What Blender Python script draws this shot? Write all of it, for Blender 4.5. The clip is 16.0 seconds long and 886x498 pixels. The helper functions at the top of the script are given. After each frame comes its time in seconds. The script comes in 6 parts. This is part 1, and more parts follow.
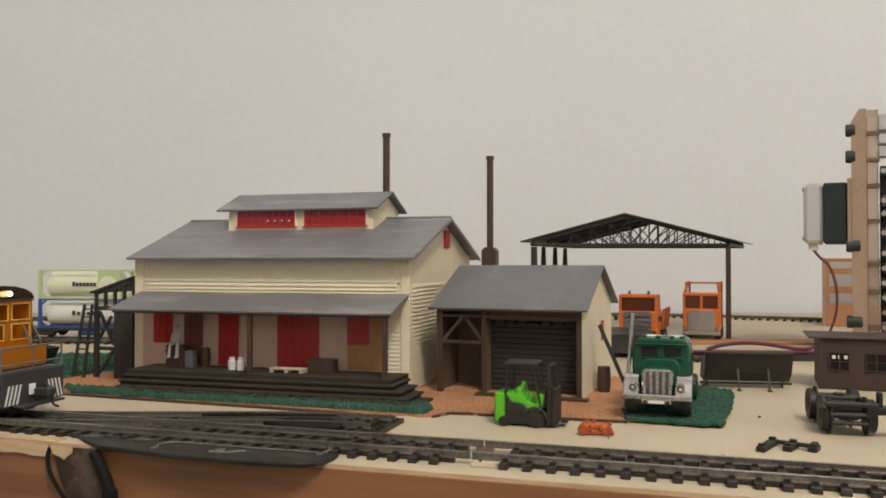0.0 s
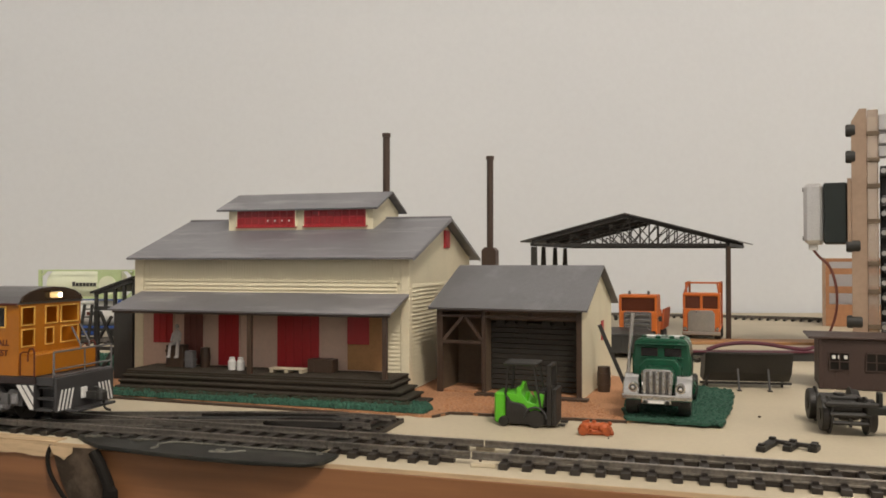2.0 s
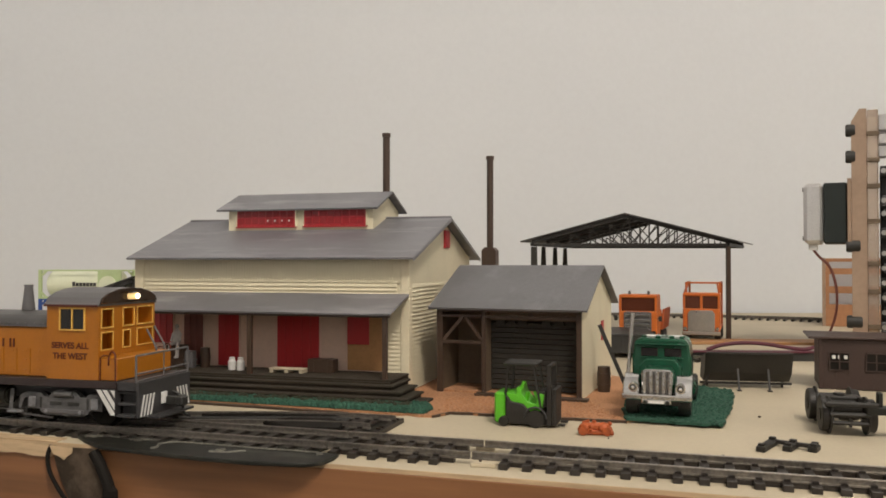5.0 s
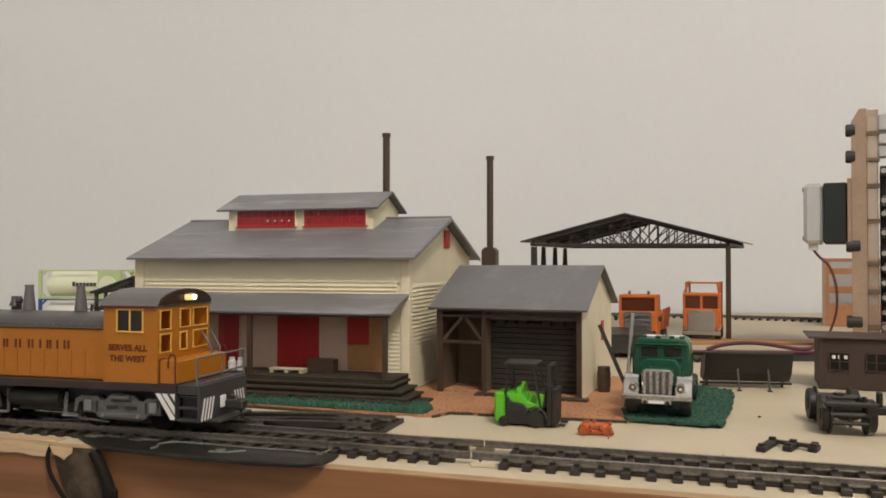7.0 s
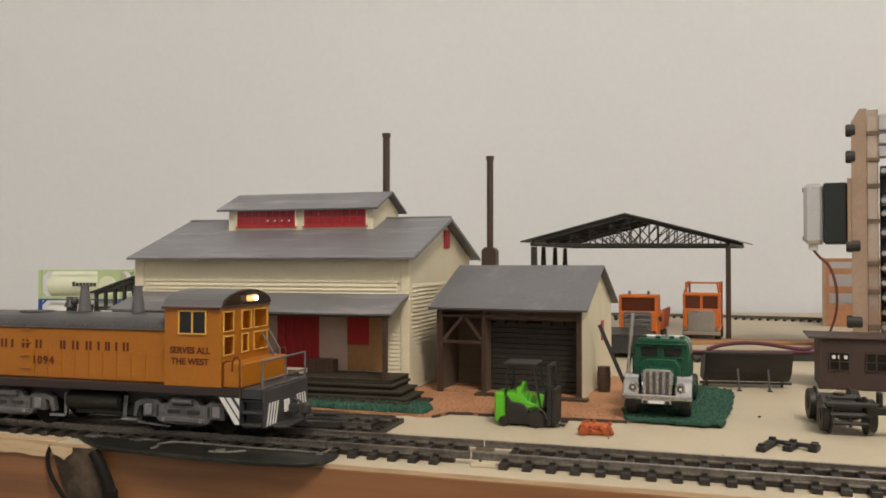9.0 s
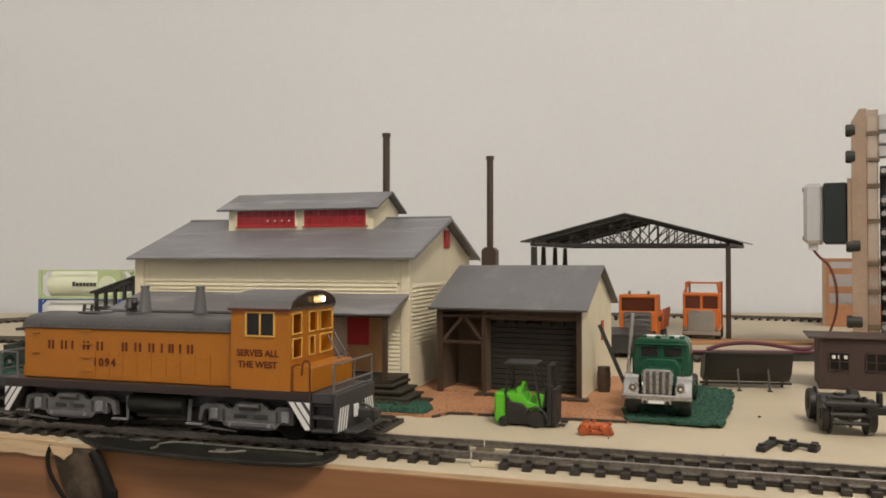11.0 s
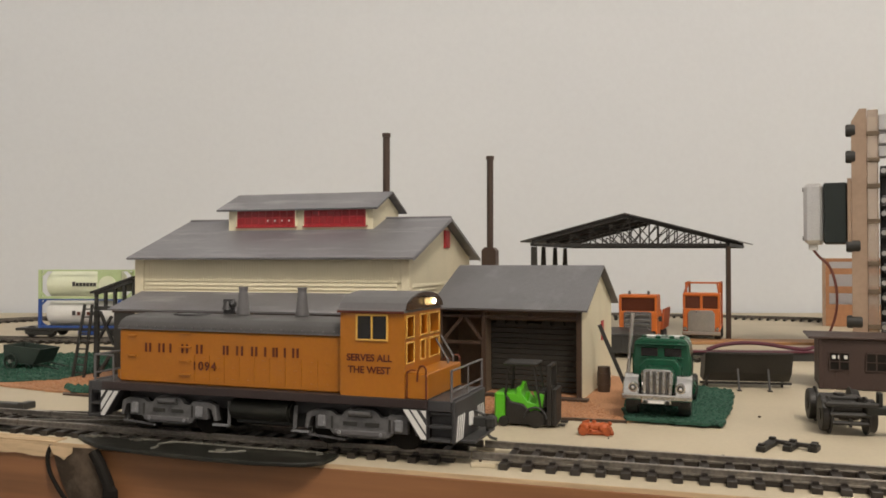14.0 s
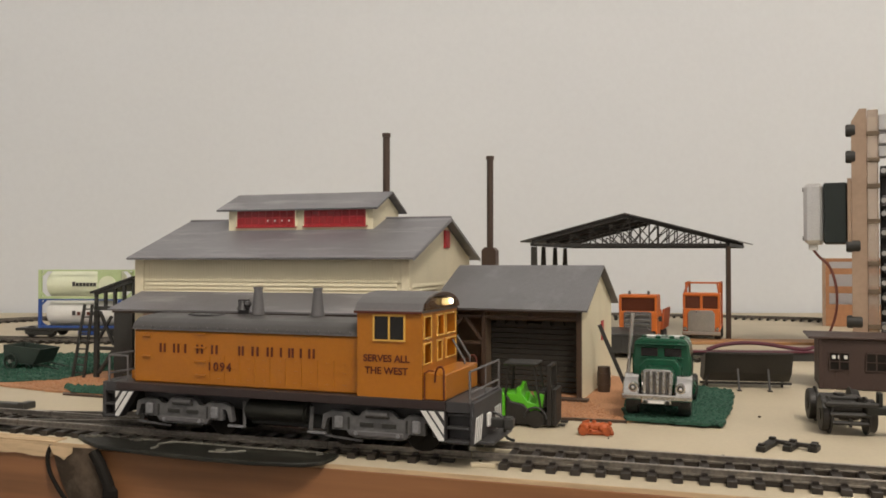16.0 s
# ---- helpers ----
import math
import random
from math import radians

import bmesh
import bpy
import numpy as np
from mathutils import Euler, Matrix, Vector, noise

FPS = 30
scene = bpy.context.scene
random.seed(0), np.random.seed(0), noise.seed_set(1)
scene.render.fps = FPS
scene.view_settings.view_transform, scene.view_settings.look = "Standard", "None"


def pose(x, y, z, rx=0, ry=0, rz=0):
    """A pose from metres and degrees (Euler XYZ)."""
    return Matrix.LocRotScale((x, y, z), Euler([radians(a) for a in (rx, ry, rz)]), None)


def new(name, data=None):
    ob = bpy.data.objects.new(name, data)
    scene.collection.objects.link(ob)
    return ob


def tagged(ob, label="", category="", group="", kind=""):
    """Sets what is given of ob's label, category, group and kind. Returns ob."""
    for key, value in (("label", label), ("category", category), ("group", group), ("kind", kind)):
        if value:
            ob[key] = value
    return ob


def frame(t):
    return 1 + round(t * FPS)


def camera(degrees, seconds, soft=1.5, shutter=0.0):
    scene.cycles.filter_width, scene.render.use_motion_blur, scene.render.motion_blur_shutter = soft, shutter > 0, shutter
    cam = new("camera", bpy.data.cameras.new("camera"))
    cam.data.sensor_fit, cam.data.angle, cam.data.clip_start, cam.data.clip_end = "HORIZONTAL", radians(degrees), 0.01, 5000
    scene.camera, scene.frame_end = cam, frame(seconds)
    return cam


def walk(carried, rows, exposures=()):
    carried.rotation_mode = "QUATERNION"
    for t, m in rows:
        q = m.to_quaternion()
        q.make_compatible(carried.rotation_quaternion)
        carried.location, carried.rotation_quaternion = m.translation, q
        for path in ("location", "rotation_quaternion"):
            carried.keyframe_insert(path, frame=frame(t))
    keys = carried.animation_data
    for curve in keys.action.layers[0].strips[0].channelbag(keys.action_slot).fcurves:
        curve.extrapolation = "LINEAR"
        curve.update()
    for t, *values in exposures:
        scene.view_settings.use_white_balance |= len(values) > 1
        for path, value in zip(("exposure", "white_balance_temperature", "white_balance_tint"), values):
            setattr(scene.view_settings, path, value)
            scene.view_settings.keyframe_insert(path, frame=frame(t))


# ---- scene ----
# All plan numbers are millimetres of the model layout; K brings them to metres.
K = 0.001
EYE = 0.064

cam = camera(57.14, 16.0, soft=1.7)
CAM = pose(0, 0, EYE, 90.935, 0, 0)
walk(cam, [(0.0, CAM), (16.0, CAM)], exposures=((0.0, 0.0, 6500, 10), (16.0, 0.0, 6500, 10)))

# ---- light: a frosted ceiling lamp in an ordinary room, and a dim room glow ----
world = bpy.data.worlds.new("room_glow")
scene.world = world
world.use_nodes = True
world.node_tree.nodes["Background"].inputs[0].default_value = (1.0, 0.93, 0.84, 1)
world.node_tree.nodes["Background"].inputs[1].default_value = 0.05
lamp_data = bpy.data.lights.new("ceiling_lamp", "POINT")
lamp_data.shadow_soft_size, lamp_data.energy, lamp_data.color = 0.17, 60.5, (1.0, 0.895, 0.77)
lamp = new("ceiling_lamp_light", lamp_data)
lamp.matrix_world = Matrix.Translation((0.38, -0.74, 1.40))


# ---- materials ----
def material(name, color, rough=0.5, metal=0.0, grain=900.0, vary=0.12, bump=0.15, blotch=60.0, stain=0.1, spec=0.5,
             stretch=(1, 1, 1), piece=0.0, dark=None, scuff_sheen=None):
    """Two scales of colour variation (grain, blotches) and a fine relief."""
    m = bpy.data.materials.new(name)
    m.use_nodes = True
    nt = m.node_tree
    n, l = nt.nodes, nt.links
    bsdf = n["Principled BSDF"]
    bsdf.inputs["Roughness"].default_value = rough
    bsdf.inputs["Metallic"].default_value = metal
    bsdf.inputs["Specular IOR Level"].default_value = spec
    co = n.new("ShaderNodeTexCoord")
    mp = n.new("ShaderNodeMapping")
    mp.inputs["Scale"].default_value = stretch
    l.new(co.outputs["Object"], mp.inputs["Vector"])
    fine = n.new("ShaderNodeTexNoise")
    fine.inputs["Scale"].default_value = grain
    fine.inputs["Detail"].default_value = 5
    big = n.new("ShaderNodeTexNoise")
    big.inputs["Scale"].default_value = blotch
    big.inputs["Detail"].default_value = 4
    l.new(mp.outputs[0], fine.inputs["Vector"])
    l.new(mp.outputs[0], big.inputs["Vector"])
    lo = dark or tuple(c * 0.45 for c in color)
    a = n.new("ShaderNodeMix")
    a.data_type = "RGBA"
    a.inputs[6].default_value = (*color, 1)
    a.inputs[7].default_value = (*lo, 1)
    r1 = n.new("ShaderNodeMapRange")
    r1.inputs[1].default_value, r1.inputs[2].default_value = 0.35, 0.7
    r1.inputs[3].default_value, r1.inputs[4].default_value = 0.0, vary * 2
    l.new(fine.outputs[0], r1.inputs[0])
    r2 = n.new("ShaderNodeMapRange")
    r2.inputs[1].default_value, r2.inputs[2].default_value = 0.45, 0.75
    r2.inputs[3].default_value, r2.inputs[4].default_value = 0.0, stain * 2
    l.new(big.outputs[0], r2.inputs[0])
    add = n.new("ShaderNodeMath")
    add.operation = "ADD"
    add.use_clamp = True
    l.new(r1.outputs[0], add.inputs[0])
    l.new(r2.outputs[0], add.inputs[1])
    last = add
    if piece:
        info = n.new("ShaderNodeObjectInfo")
        mul = n.new("ShaderNodeMath")
        mul.operation = "MULTIPLY_ADD"
        mul.use_clamp = True
        mul.inputs[1].default_value = piece
        l.new(info.outputs["Random"], mul.inputs[0])
        l.new(add.outputs[0], mul.inputs[2])
        last = mul
    l.new(last.outputs[0], a.inputs[0])
    tint = a.outputs[2]
    if scuff_sheen:
        # pale streaks and patches: rubbing, dust, and highlights painted into the colour
        pale, amount, mark, drawn = scuff_sheen
        m2 = n.new("ShaderNodeMapping")
        m2.inputs["Scale"].default_value = drawn
        l.new(co.outputs["Object"], m2.inputs["Vector"])
        rub = n.new("ShaderNodeTexNoise")
        rub.inputs["Scale"].default_value, rub.inputs["Detail"].default_value = mark, 6
        rub.inputs["Roughness"].default_value = 0.65
        l.new(m2.outputs[0], rub.inputs["Vector"])
        r3 = n.new("ShaderNodeMapRange")
        r3.inputs[1].default_value, r3.inputs[2].default_value = 0.52, 0.74
        r3.inputs[3].default_value, r3.inputs[4].default_value = 0.0, amount
        l.new(rub.outputs[0], r3.inputs[0])
        c = n.new("ShaderNodeMix")
        c.data_type = "RGBA"
        c.inputs[7].default_value = (*pale, 1)
        l.new(r3.outputs[0], c.inputs[0])
        l.new(tint, c.inputs[6])
        tint = c.outputs[2]
    l.new(tint, bsdf.inputs["Base Color"])
    if bump:
        b = n.new("ShaderNodeBump")
        b.inputs["Strength"].default_value = bump
        b.inputs["Distance"].default_value = 0.0003
        l.new(fine.outputs[0], b.inputs["Height"])
        l.new(b.outputs[0], bsdf.inputs["Normal"])
        rr = n.new("ShaderNodeMapRange")
        rr.inputs[3].default_value, rr.inputs[4].default_value = max(0.02, rough - 0.1), min(1.0, rough + 0.12)
        l.new(big.outputs[0], rr.inputs[0])
        l.new(rr.outputs[0], bsdf.inputs["Roughness"])
    return m


def glow(name, color, power):
    m = bpy.data.materials.new(name)
    m.use_nodes = True
    b = m.node_tree.nodes["Principled BSDF"]
    b.inputs["Base Color"].default_value = (*color, 1)
    b.inputs["Emission Color"].default_value = (*color, 1)
    b.inputs["Emission Strength"].default_value = power
    return m


def clear(name, color, rough=0.05, through_part=0.9):
    m = bpy.data.materials.new(name)
    m.use_nodes = True
    b = m.node_tree.nodes["Principled BSDF"]
    b.inputs["Base Color"].default_value = (*color, 1)
    b.inputs["Roughness"].default_value = rough
    b.inputs["Transmission Weight"].default_value = through_part
    b.inputs["IOR"].default_value = 1.45
    return m


M_WALL = material("painted_plaster", (0.715, 0.735, 0.758), 0.85, 0, 160, 0.02, 0.06, 1.2, 0.05)
M_FLOORING = material("room_floor", (0.17, 0.12, 0.08), 0.6, 0, 40, 0.2, 0.1, 3, 0.2)
M_TABLE = material("cream_board", (0.545, 0.47, 0.34), 0.6, 0, 500, 0.05, 0.1, 14, 0.10)
M_PLY = material("raw_ply_edge", (0.62, 0.45, 0.27), 0.8, 0, 500, 0.25, 0.4, 60, 0.2, stretch=(0.15, 1, 1))
M_FASCIA = material("varnished_pine", (0.33, 0.148, 0.060), 0.45, 0, 220, 0.22, 0.15, 30, 0.3, stretch=(0.05, 1, 1))
M_EARTH = material("orange_sawdust", (0.52, 0.26, 0.13), 0.95, 0, 900, 0.35, 1.0, 40, 0.15)
M_GRASS = material("green_scatter", (0.028, 0.100, 0.064), 0.95, 0, 900, 0.4, 1.0, 60, 0.2)
M_MOSS = material("dark_dry_brush", (0.035, 0.036, 0.018), 0.95, 0, 900, 0.4, 1.0, 60, 0.2)
M_TIE = material("dark_plastic_ties", (0.027, 0.021, 0.017), 0.36, 0, 600, 0.2, 0.2, 40, 0.1, scuff_sheen=((0.07, 0.06, 0.05), 0.2, 120.0, (1, 1, 1)))
M_HEAD = material("polished_rail_head", (0.42, 0.38, 0.34), 0.3, 0.8, 800, 0.3, 0.1, 50, 0.4)
M_RAIL = material("weathered_rail", (0.25, 0.225, 0.195), 0.34, 0.6, 800, 0.3, 0.1, 50, 0.3)
M_BLACK = material("black_plastic", (0.031, 0.030, 0.027), 0.45, 0, 700, 0.1, 0.1, 50, 0.1)
M_CABLE = material("black_rubber", (0.010, 0.008, 0.006), 0.75, 0, 700, 0.1, 0.1, 50, 0.1, 0.2)
# black-brown made dark for timber that stands in shade
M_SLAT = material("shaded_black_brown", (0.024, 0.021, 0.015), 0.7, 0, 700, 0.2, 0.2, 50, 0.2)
# pale streaks carry the plate's broken highlights as well as wear
M_TURN = material("grey_black_plastic", (0.013, 0.013, 0.010), 0.45, 0, 700, 0.1, 0.1, 50, 0.1, 0.35, scuff_sheen=((0.075, 0.07, 0.055), 0.7, 90.0, (0.35, 2.0, 2.0)))
M_WORN = material("rubbed_plastic_ridge", (0.17, 0.16, 0.13), 0.5, 0, 700, 0.3, 0.2, 90, 0.5)
M_FLAP = material("worn_brown_card", (0.20, 0.145, 0.10), 0.8, 0, 500, 0.3, 0.4, 90, 0.6)
M_CREAM = material("cream_plastic", (0.76, 0.69, 0.50), 0.55, 0, 700, 0.05, 0.08, 50, 0.06)
M_GREYROOF = material("grey_roof_plastic", (0.180, 0.176, 0.190), 0.38, 0, 500, 0.08, 0.08, 25, 0.22, scuff_sheen=((0.42, 0.41, 0.43), 0.55, 45.0, (0.5, 2.2, 2.2)))
M_SHEDROOF = material("dull_grey_roof", (0.150, 0.148, 0.156), 0.45, 0, 500, 0.1, 0.1, 25, 0.2, scuff_sheen=((0.30, 0.30, 0.32), 0.4, 35.0, (1.2, 0.6, 1.0)))
M_RED = material("red_plastic", (0.42, 0.022, 0.026), 0.35, 0, 700, 0.06, 0.05, 50, 0.06)
M_BROWN = material("dark_brown_plastic", (0.062, 0.037, 0.024), 0.42, 0, 700, 0.1, 0.1, 50, 0.1)
M_STEP = material("dark_stained_timber", (0.036, 0.026, 0.015), 0.85, 0, 700, 0.2, 0.3, 50, 0.2, scuff_sheen=((0.022, 0.028, 0.012), 0.6, 40.0, (1, 1, 1.6)))
# brown with the shade of the shed's inside put into the colour
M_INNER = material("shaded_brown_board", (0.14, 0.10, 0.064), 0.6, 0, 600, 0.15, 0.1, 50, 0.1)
M_DOORBROWN = material("red_brown_door", (0.19, 0.06, 0.045), 0.5, 0, 600, 0.1, 0.1, 50, 0.1)
M_CROWN = material("dark_brown_crown", (0.032, 0.015, 0.006), 0.18, 0, 900, 0.1, 0.05)
# tan raised to hold the warm light on the porch bay
M_TAN = material("tan_board", (0.42, 0.215, 0.085), 0.6, 0, 600, 0.12, 0.1, 50, 0.1)
M_PORCHWALL = material("pale_grey_board", (0.63, 0.455, 0.36), 0.6, 0, 600, 0.06, 0.06, 50, 0.06)
M_YELLOW = material("armour_yellow", (0.405, 0.142, 0.008), 0.32, 0, 900, 0.06, 0.08, 60, 0.09)
M_LGREY = material("loco_grey", (0.125, 0.12, 0.122), 0.45, 0, 900, 0.08, 0.08, 60, 0.1)
M_LDARK = material("loco_dark_grey", (0.045, 0.043, 0.044), 0.45, 0, 900, 0.1, 0.1, 60, 0.1)
M_SILL = material("maroon_sill", (0.034, 0.021, 0.019), 0.45, 0, 900, 0.1, 0.08, 60, 0.1)
M_LETTER = material("dark_red_lettering", (0.10, 0.014, 0.004), 0.5, 0, 900, 0.05, 0)
# yellow lightened to carry the light that falls on the cab frames
M_LITYEL = material("lit_yellow_frame", (0.78, 0.46, 0.10), 0.25, 0.2, 900, 0.05, 0.03)
M_PALE = material("pale_figure_plastic", (0.46, 0.43, 0.41), 0.6, 0, 900, 0.1, 0.1)
M_WHITE = material("white_paint", (0.75, 0.74, 0.71), 0.5, 0, 900, 0.05, 0.05)
M_METAL = material("bright_metal", (0.62, 0.60, 0.57), 0.3, 1.0, 900, 0.1, 0.05)
M_CHROME = material("chrome_plating", (0.70, 0.68, 0.66), 0.16, 1.0, 500, 0.12, 0.5)
M_DARKWIN = material("dark_glazing", (0.012, 0.010, 0.009), 0.15, 0, 900, 0.0, 0)
M_GLOW = glow("warm_headlight", (1.0, 0.86, 0.60), 6.0)
M_LAMPBOX = glow("lit_lamp_box", (1.0, 0.70, 0.30), 0.55)
# glow of the added panel that lights the cab from inside
M_CABFILL = glow("warm_cab_fill", (1.0, 0.66, 0.26), 4.5)


# ---- mesh helpers ----
class Shape:
    """A bmesh in millimetres."""

    def __init__(self):
        self.bm = bmesh.new()

    def _finish(self, verts, bevel, m):
        if bevel:
            es = {e for v in verts for e in v.link_edges}
            out = bmesh.ops.bevel(self.bm, geom=list(es), offset=bevel, segments=1, affect="EDGES", clamp_overlap=True)
            verts = list({v for f in out["faces"] for v in f.verts} | {v for v in verts if v.is_valid})
        if m is not None:
            bmesh.ops.transform(self.bm, matrix=m, verts=[v for v in verts if v.is_valid])
        return self

    def box(self, x0, x1, y0, y1, z0, z1, bevel=0.0, m=None):
        vs = [self.bm.verts.new((x, y, z)) for x in (x0, x1) for y in (y0, y1) for z in (z0, z1)]
        for q in ((0, 1, 3, 2), (4, 6, 7, 5), (0, 4, 5, 1), (2, 3, 7, 6), (0, 2, 6, 4), (1, 5, 7, 3)):
            self.bm.faces.new([vs[i] for i in q])
        return self._finish(vs, bevel, m)

    def prism(self, poly, a, b, axis="y", bevel=0.0, m=None):
        """A 2D outline drawn out along an axis. Outline: (x, z) for y, (y, z) for x, (x, y) for z."""
        def put(p, h):
            return (p[0], h, p[1]) if axis == "y" else (h, p[0], p[1]) if axis == "x" else (p[0], p[1], h)
        one = [self.bm.verts.new(put(p, a)) for p in poly]
        two = [self.bm.verts.new(put(p, b)) for p in poly]
        fs = [self.bm.faces.new(one), self.bm.faces.new(two[::-1])]
        k = len(poly)
        for i in range(k):
            fs.append(self.bm.faces.new((one[i], two[i], two[(i + 1) % k], one[(i + 1) % k])))
        bmesh.ops.recalc_face_normals(self.bm, faces=fs)
        return self._finish(one + two, bevel, m)

    def rod(self, p, q, r, r2=None, seg=12, bevel=0.0):
        p, q = Vector(p), Vector(q)
        d = q - p
        rot = d.to_track_quat("Z", "Y").to_matrix().to_4x4()
        out = bmesh.ops.create_cone(self.bm, cap_ends=True, segments=seg, radius1=r, radius2=r if r2 is None else r2,
                                    depth=d.length, matrix=Matrix.Translation((p + q) / 2) @ rot)
        if bevel:
            es = {e for v in out["verts"] for e in v.link_edges if len(e.link_faces) == 2
                  and e.calc_face_angle(0) > 1.0}
            bmesh.ops.bevel(self.bm, geom=list(es), offset=bevel, segments=2, affect="EDGES")
        return self

    def bar(self, p, q, w, h):
        """A square bar between two points."""
        p, q = Vector(p), Vector(q)
        d = q - p
        rot = d.to_track_quat("X", "Z").to_matrix().to_4x4()
        return self.box(-d.length / 2, d.length / 2, -w / 2, w / 2, -h / 2, h / 2, 0, Matrix.Translation((p + q) / 2) @ rot)

    def tube(self, pts, r, seg=8):
        for a, b in zip(pts, pts[1:]):
            self.rod(a, b, r, seg=seg)
        for a in pts[1:-1]:
            self.ball(a, r, seg)
        return self

    def hose(self, pts, r, seg=10):
        """A smooth bent tube through the points, in one piece."""
        ps, n = [], len(pts)
        for i in range(n - 1):
            a, b, c, d = (Vector(pts[max(i - 1, 0)]), Vector(pts[i]), Vector(pts[i + 1]), Vector(pts[min(i + 2, n - 1)]))
            for k in range(6):
                t = k / 6
                ps.append(0.5 * ((2 * b) + (c - a) * t + (2 * a - 5 * b + 4 * c - d) * t * t + (3 * b - a - 3 * c + d) * t ** 3))
        ps.append(Vector(pts[-1]))
        rings = []
        side = None
        for i, p in enumerate(ps):
            d = (ps[min(i + 1, len(ps) - 1)] - ps[max(i - 1, 0)]).normalized()
            side = d.orthogonal() if side is None else (side - d * side.dot(d))
            side.normalize()
            up = d.cross(side)
            rings.append([self.bm.verts.new(p + (side * math.cos(q) + up * math.sin(q)) * r) for q in [j * 2 * math.pi / seg for j in range(seg)]])
        for u, v in zip(rings, rings[1:]):
            for j in range(seg):
                self.bm.faces.new((u[j], u[(j + 1) % seg], v[(j + 1) % seg], v[j]))
        self.bm.faces.new(rings[0])
        self.bm.faces.new(rings[-1])
        return self

    def ball(self, c, r, seg=10, flat=(1, 1, 1)):
        bmesh.ops.create_uvsphere(self.bm, u_segments=seg, v_segments=max(4, seg // 2), radius=r,
                                  matrix=Matrix.Translation(c) @ Matrix.Diagonal((*flat, 1)))
        return self

    def sheet(self, nu, nv, f):
        vs = [[self.bm.verts.new(f(i / nu, j / nv)) for j in range(nv + 1)] for i in range(nu + 1)]
        for i in range(nu):
            for j in range(nv):
                self.bm.faces.new((vs[i][j], vs[i + 1][j], vs[i + 1][j + 1], vs[i][j + 1]))
        return self

    def mesh(self, name, mat, smooth=True):
        bmesh.ops.recalc_face_normals(self.bm, faces=self.bm.faces)
        bmesh.ops.scale(self.bm, vec=(K, K, K), verts=self.bm.verts)
        me = bpy.data.meshes.new(name)
        self.bm.to_mesh(me)
        self.bm.free()
        me.materials.append(mat)
        if smooth:
            me.set_sharp_from_angle(angle=radians(32))
        return me


def part(name, shape, mat, parent, label="", at=None):
    me = shape if isinstance(shape, bpy.types.Mesh) else shape.mesh(name, mat)
    ob = new(name, me)
    ob.parent = parent
    if at is not None:
        ob.matrix_basis = at
    return tagged(ob, label)


def mp(x, y, z=0.0, rz=0.0, rx=0.0, ry=0.0):
    return pose(x * K, y * K, z * K, rx, ry, rz)


def thing(name, at, label, category, group="", kind=""):
    ob = new(name)
    ob.empty_display_size = 0.01
    ob.matrix_basis = at
    return tagged(ob, label, category, group, kind)


def single(name, shape, mat, at, label, category, group="", kind=""):
    ob = new(name, shape.mesh(name, mat))
    ob.matrix_basis = at
    return tagged(ob, label, category, group, kind)


def words(text, size, mat, name, parent, at, thick=0.08, label="", spread=1.0):
    cu = bpy.data.curves.new(name, "FONT")
    cu.body, cu.size, cu.extrude, cu.align_x, cu.align_y = text, size * K, thick * K, "CENTER", "CENTER"
    cu.offset, cu.space_character = 0.00007, spread
    tmp = new("tmp_text", cu)
    me = bpy.data.meshes.new_from_object(tmp.evaluated_get(bpy.context.evaluated_depsgraph_get()))
    bpy.data.objects.remove(tmp)
    me.materials.clear()
    me.materials.append(mat)
    ob = new(name, me)
    ob.parent, ob.matrix_basis = parent, at
    return tagged(ob, label)


# ---- the room ----
EDGE = 17.0      # turn of the board's front edge
TRK = 17.1       # turn of the near track


def room():
    def slab(name, b, mat, label, cat):
        single(name, Shape().box(*b), mat, mp(0, 0), label, cat, kind="structure")
    slab("wall_north", (-1700, 2000, 1040, 1100, -800, 1620), M_WALL, "plain off-white painted plaster wall behind the layout", "wall")
    slab("wall_south", (-1700, 2000, -1800, -1740, -800, 1620), M_WALL, "plain off-white painted plaster wall", "wall")
    slab("wall_west", (-1760, -1703, -1800, 1100, -800, 1620), M_WALL, "plain off-white painted plaster wall", "wall")
    slab("wall_east", (2003, 2060, -1800, 1100, -800, 1620), M_WALL, "plain off-white painted plaster wall", "wall")
    slab("floor", (-1700, 2000, -1740, 1040, -860, -803), M_FLOORING, "brown floor of the room", "floor")
    slab("ceiling", (-1700, 2000, -1740, 1040, 1623, 1680), M_WALL, "plain white ceiling", "ceiling")


room()


def layout_table():
    """The board: its front edge runs at EDGE through (-33, 259)."""
    at = mp(-33, 259, 0, -EDGE)
    t = thing("layout_table", at, "cream board table with a varnished pine front", "table", kind="structure")
    outline = [(-900, 0), (900, 0), (900, 1000), (700, 1020), (-900, 530)]
    top = Shape().prism(outline, -9, 0, "z")
    part("board_top", top, M_TABLE, t, "cream painted board")
    part("edge_strip", Shape().box(-900, 900, -0.6, -0.02, -1.4, -0.1), M_PLY, t, "raw plywood edge")
    part("front_board", Shape().box(-900, 900, -1.2, -0.03, -95, -1.45, 0.2), M_FASCIA, t, "varnished pine front board")
    for x, y in ((-800, 60), (800, 60), (-800, 460), (680, 900)):
        part("leg", Shape().box(x - 25, x + 25, y - 25, y + 25, -803, -9), M_FASCIA, t)


layout_table()


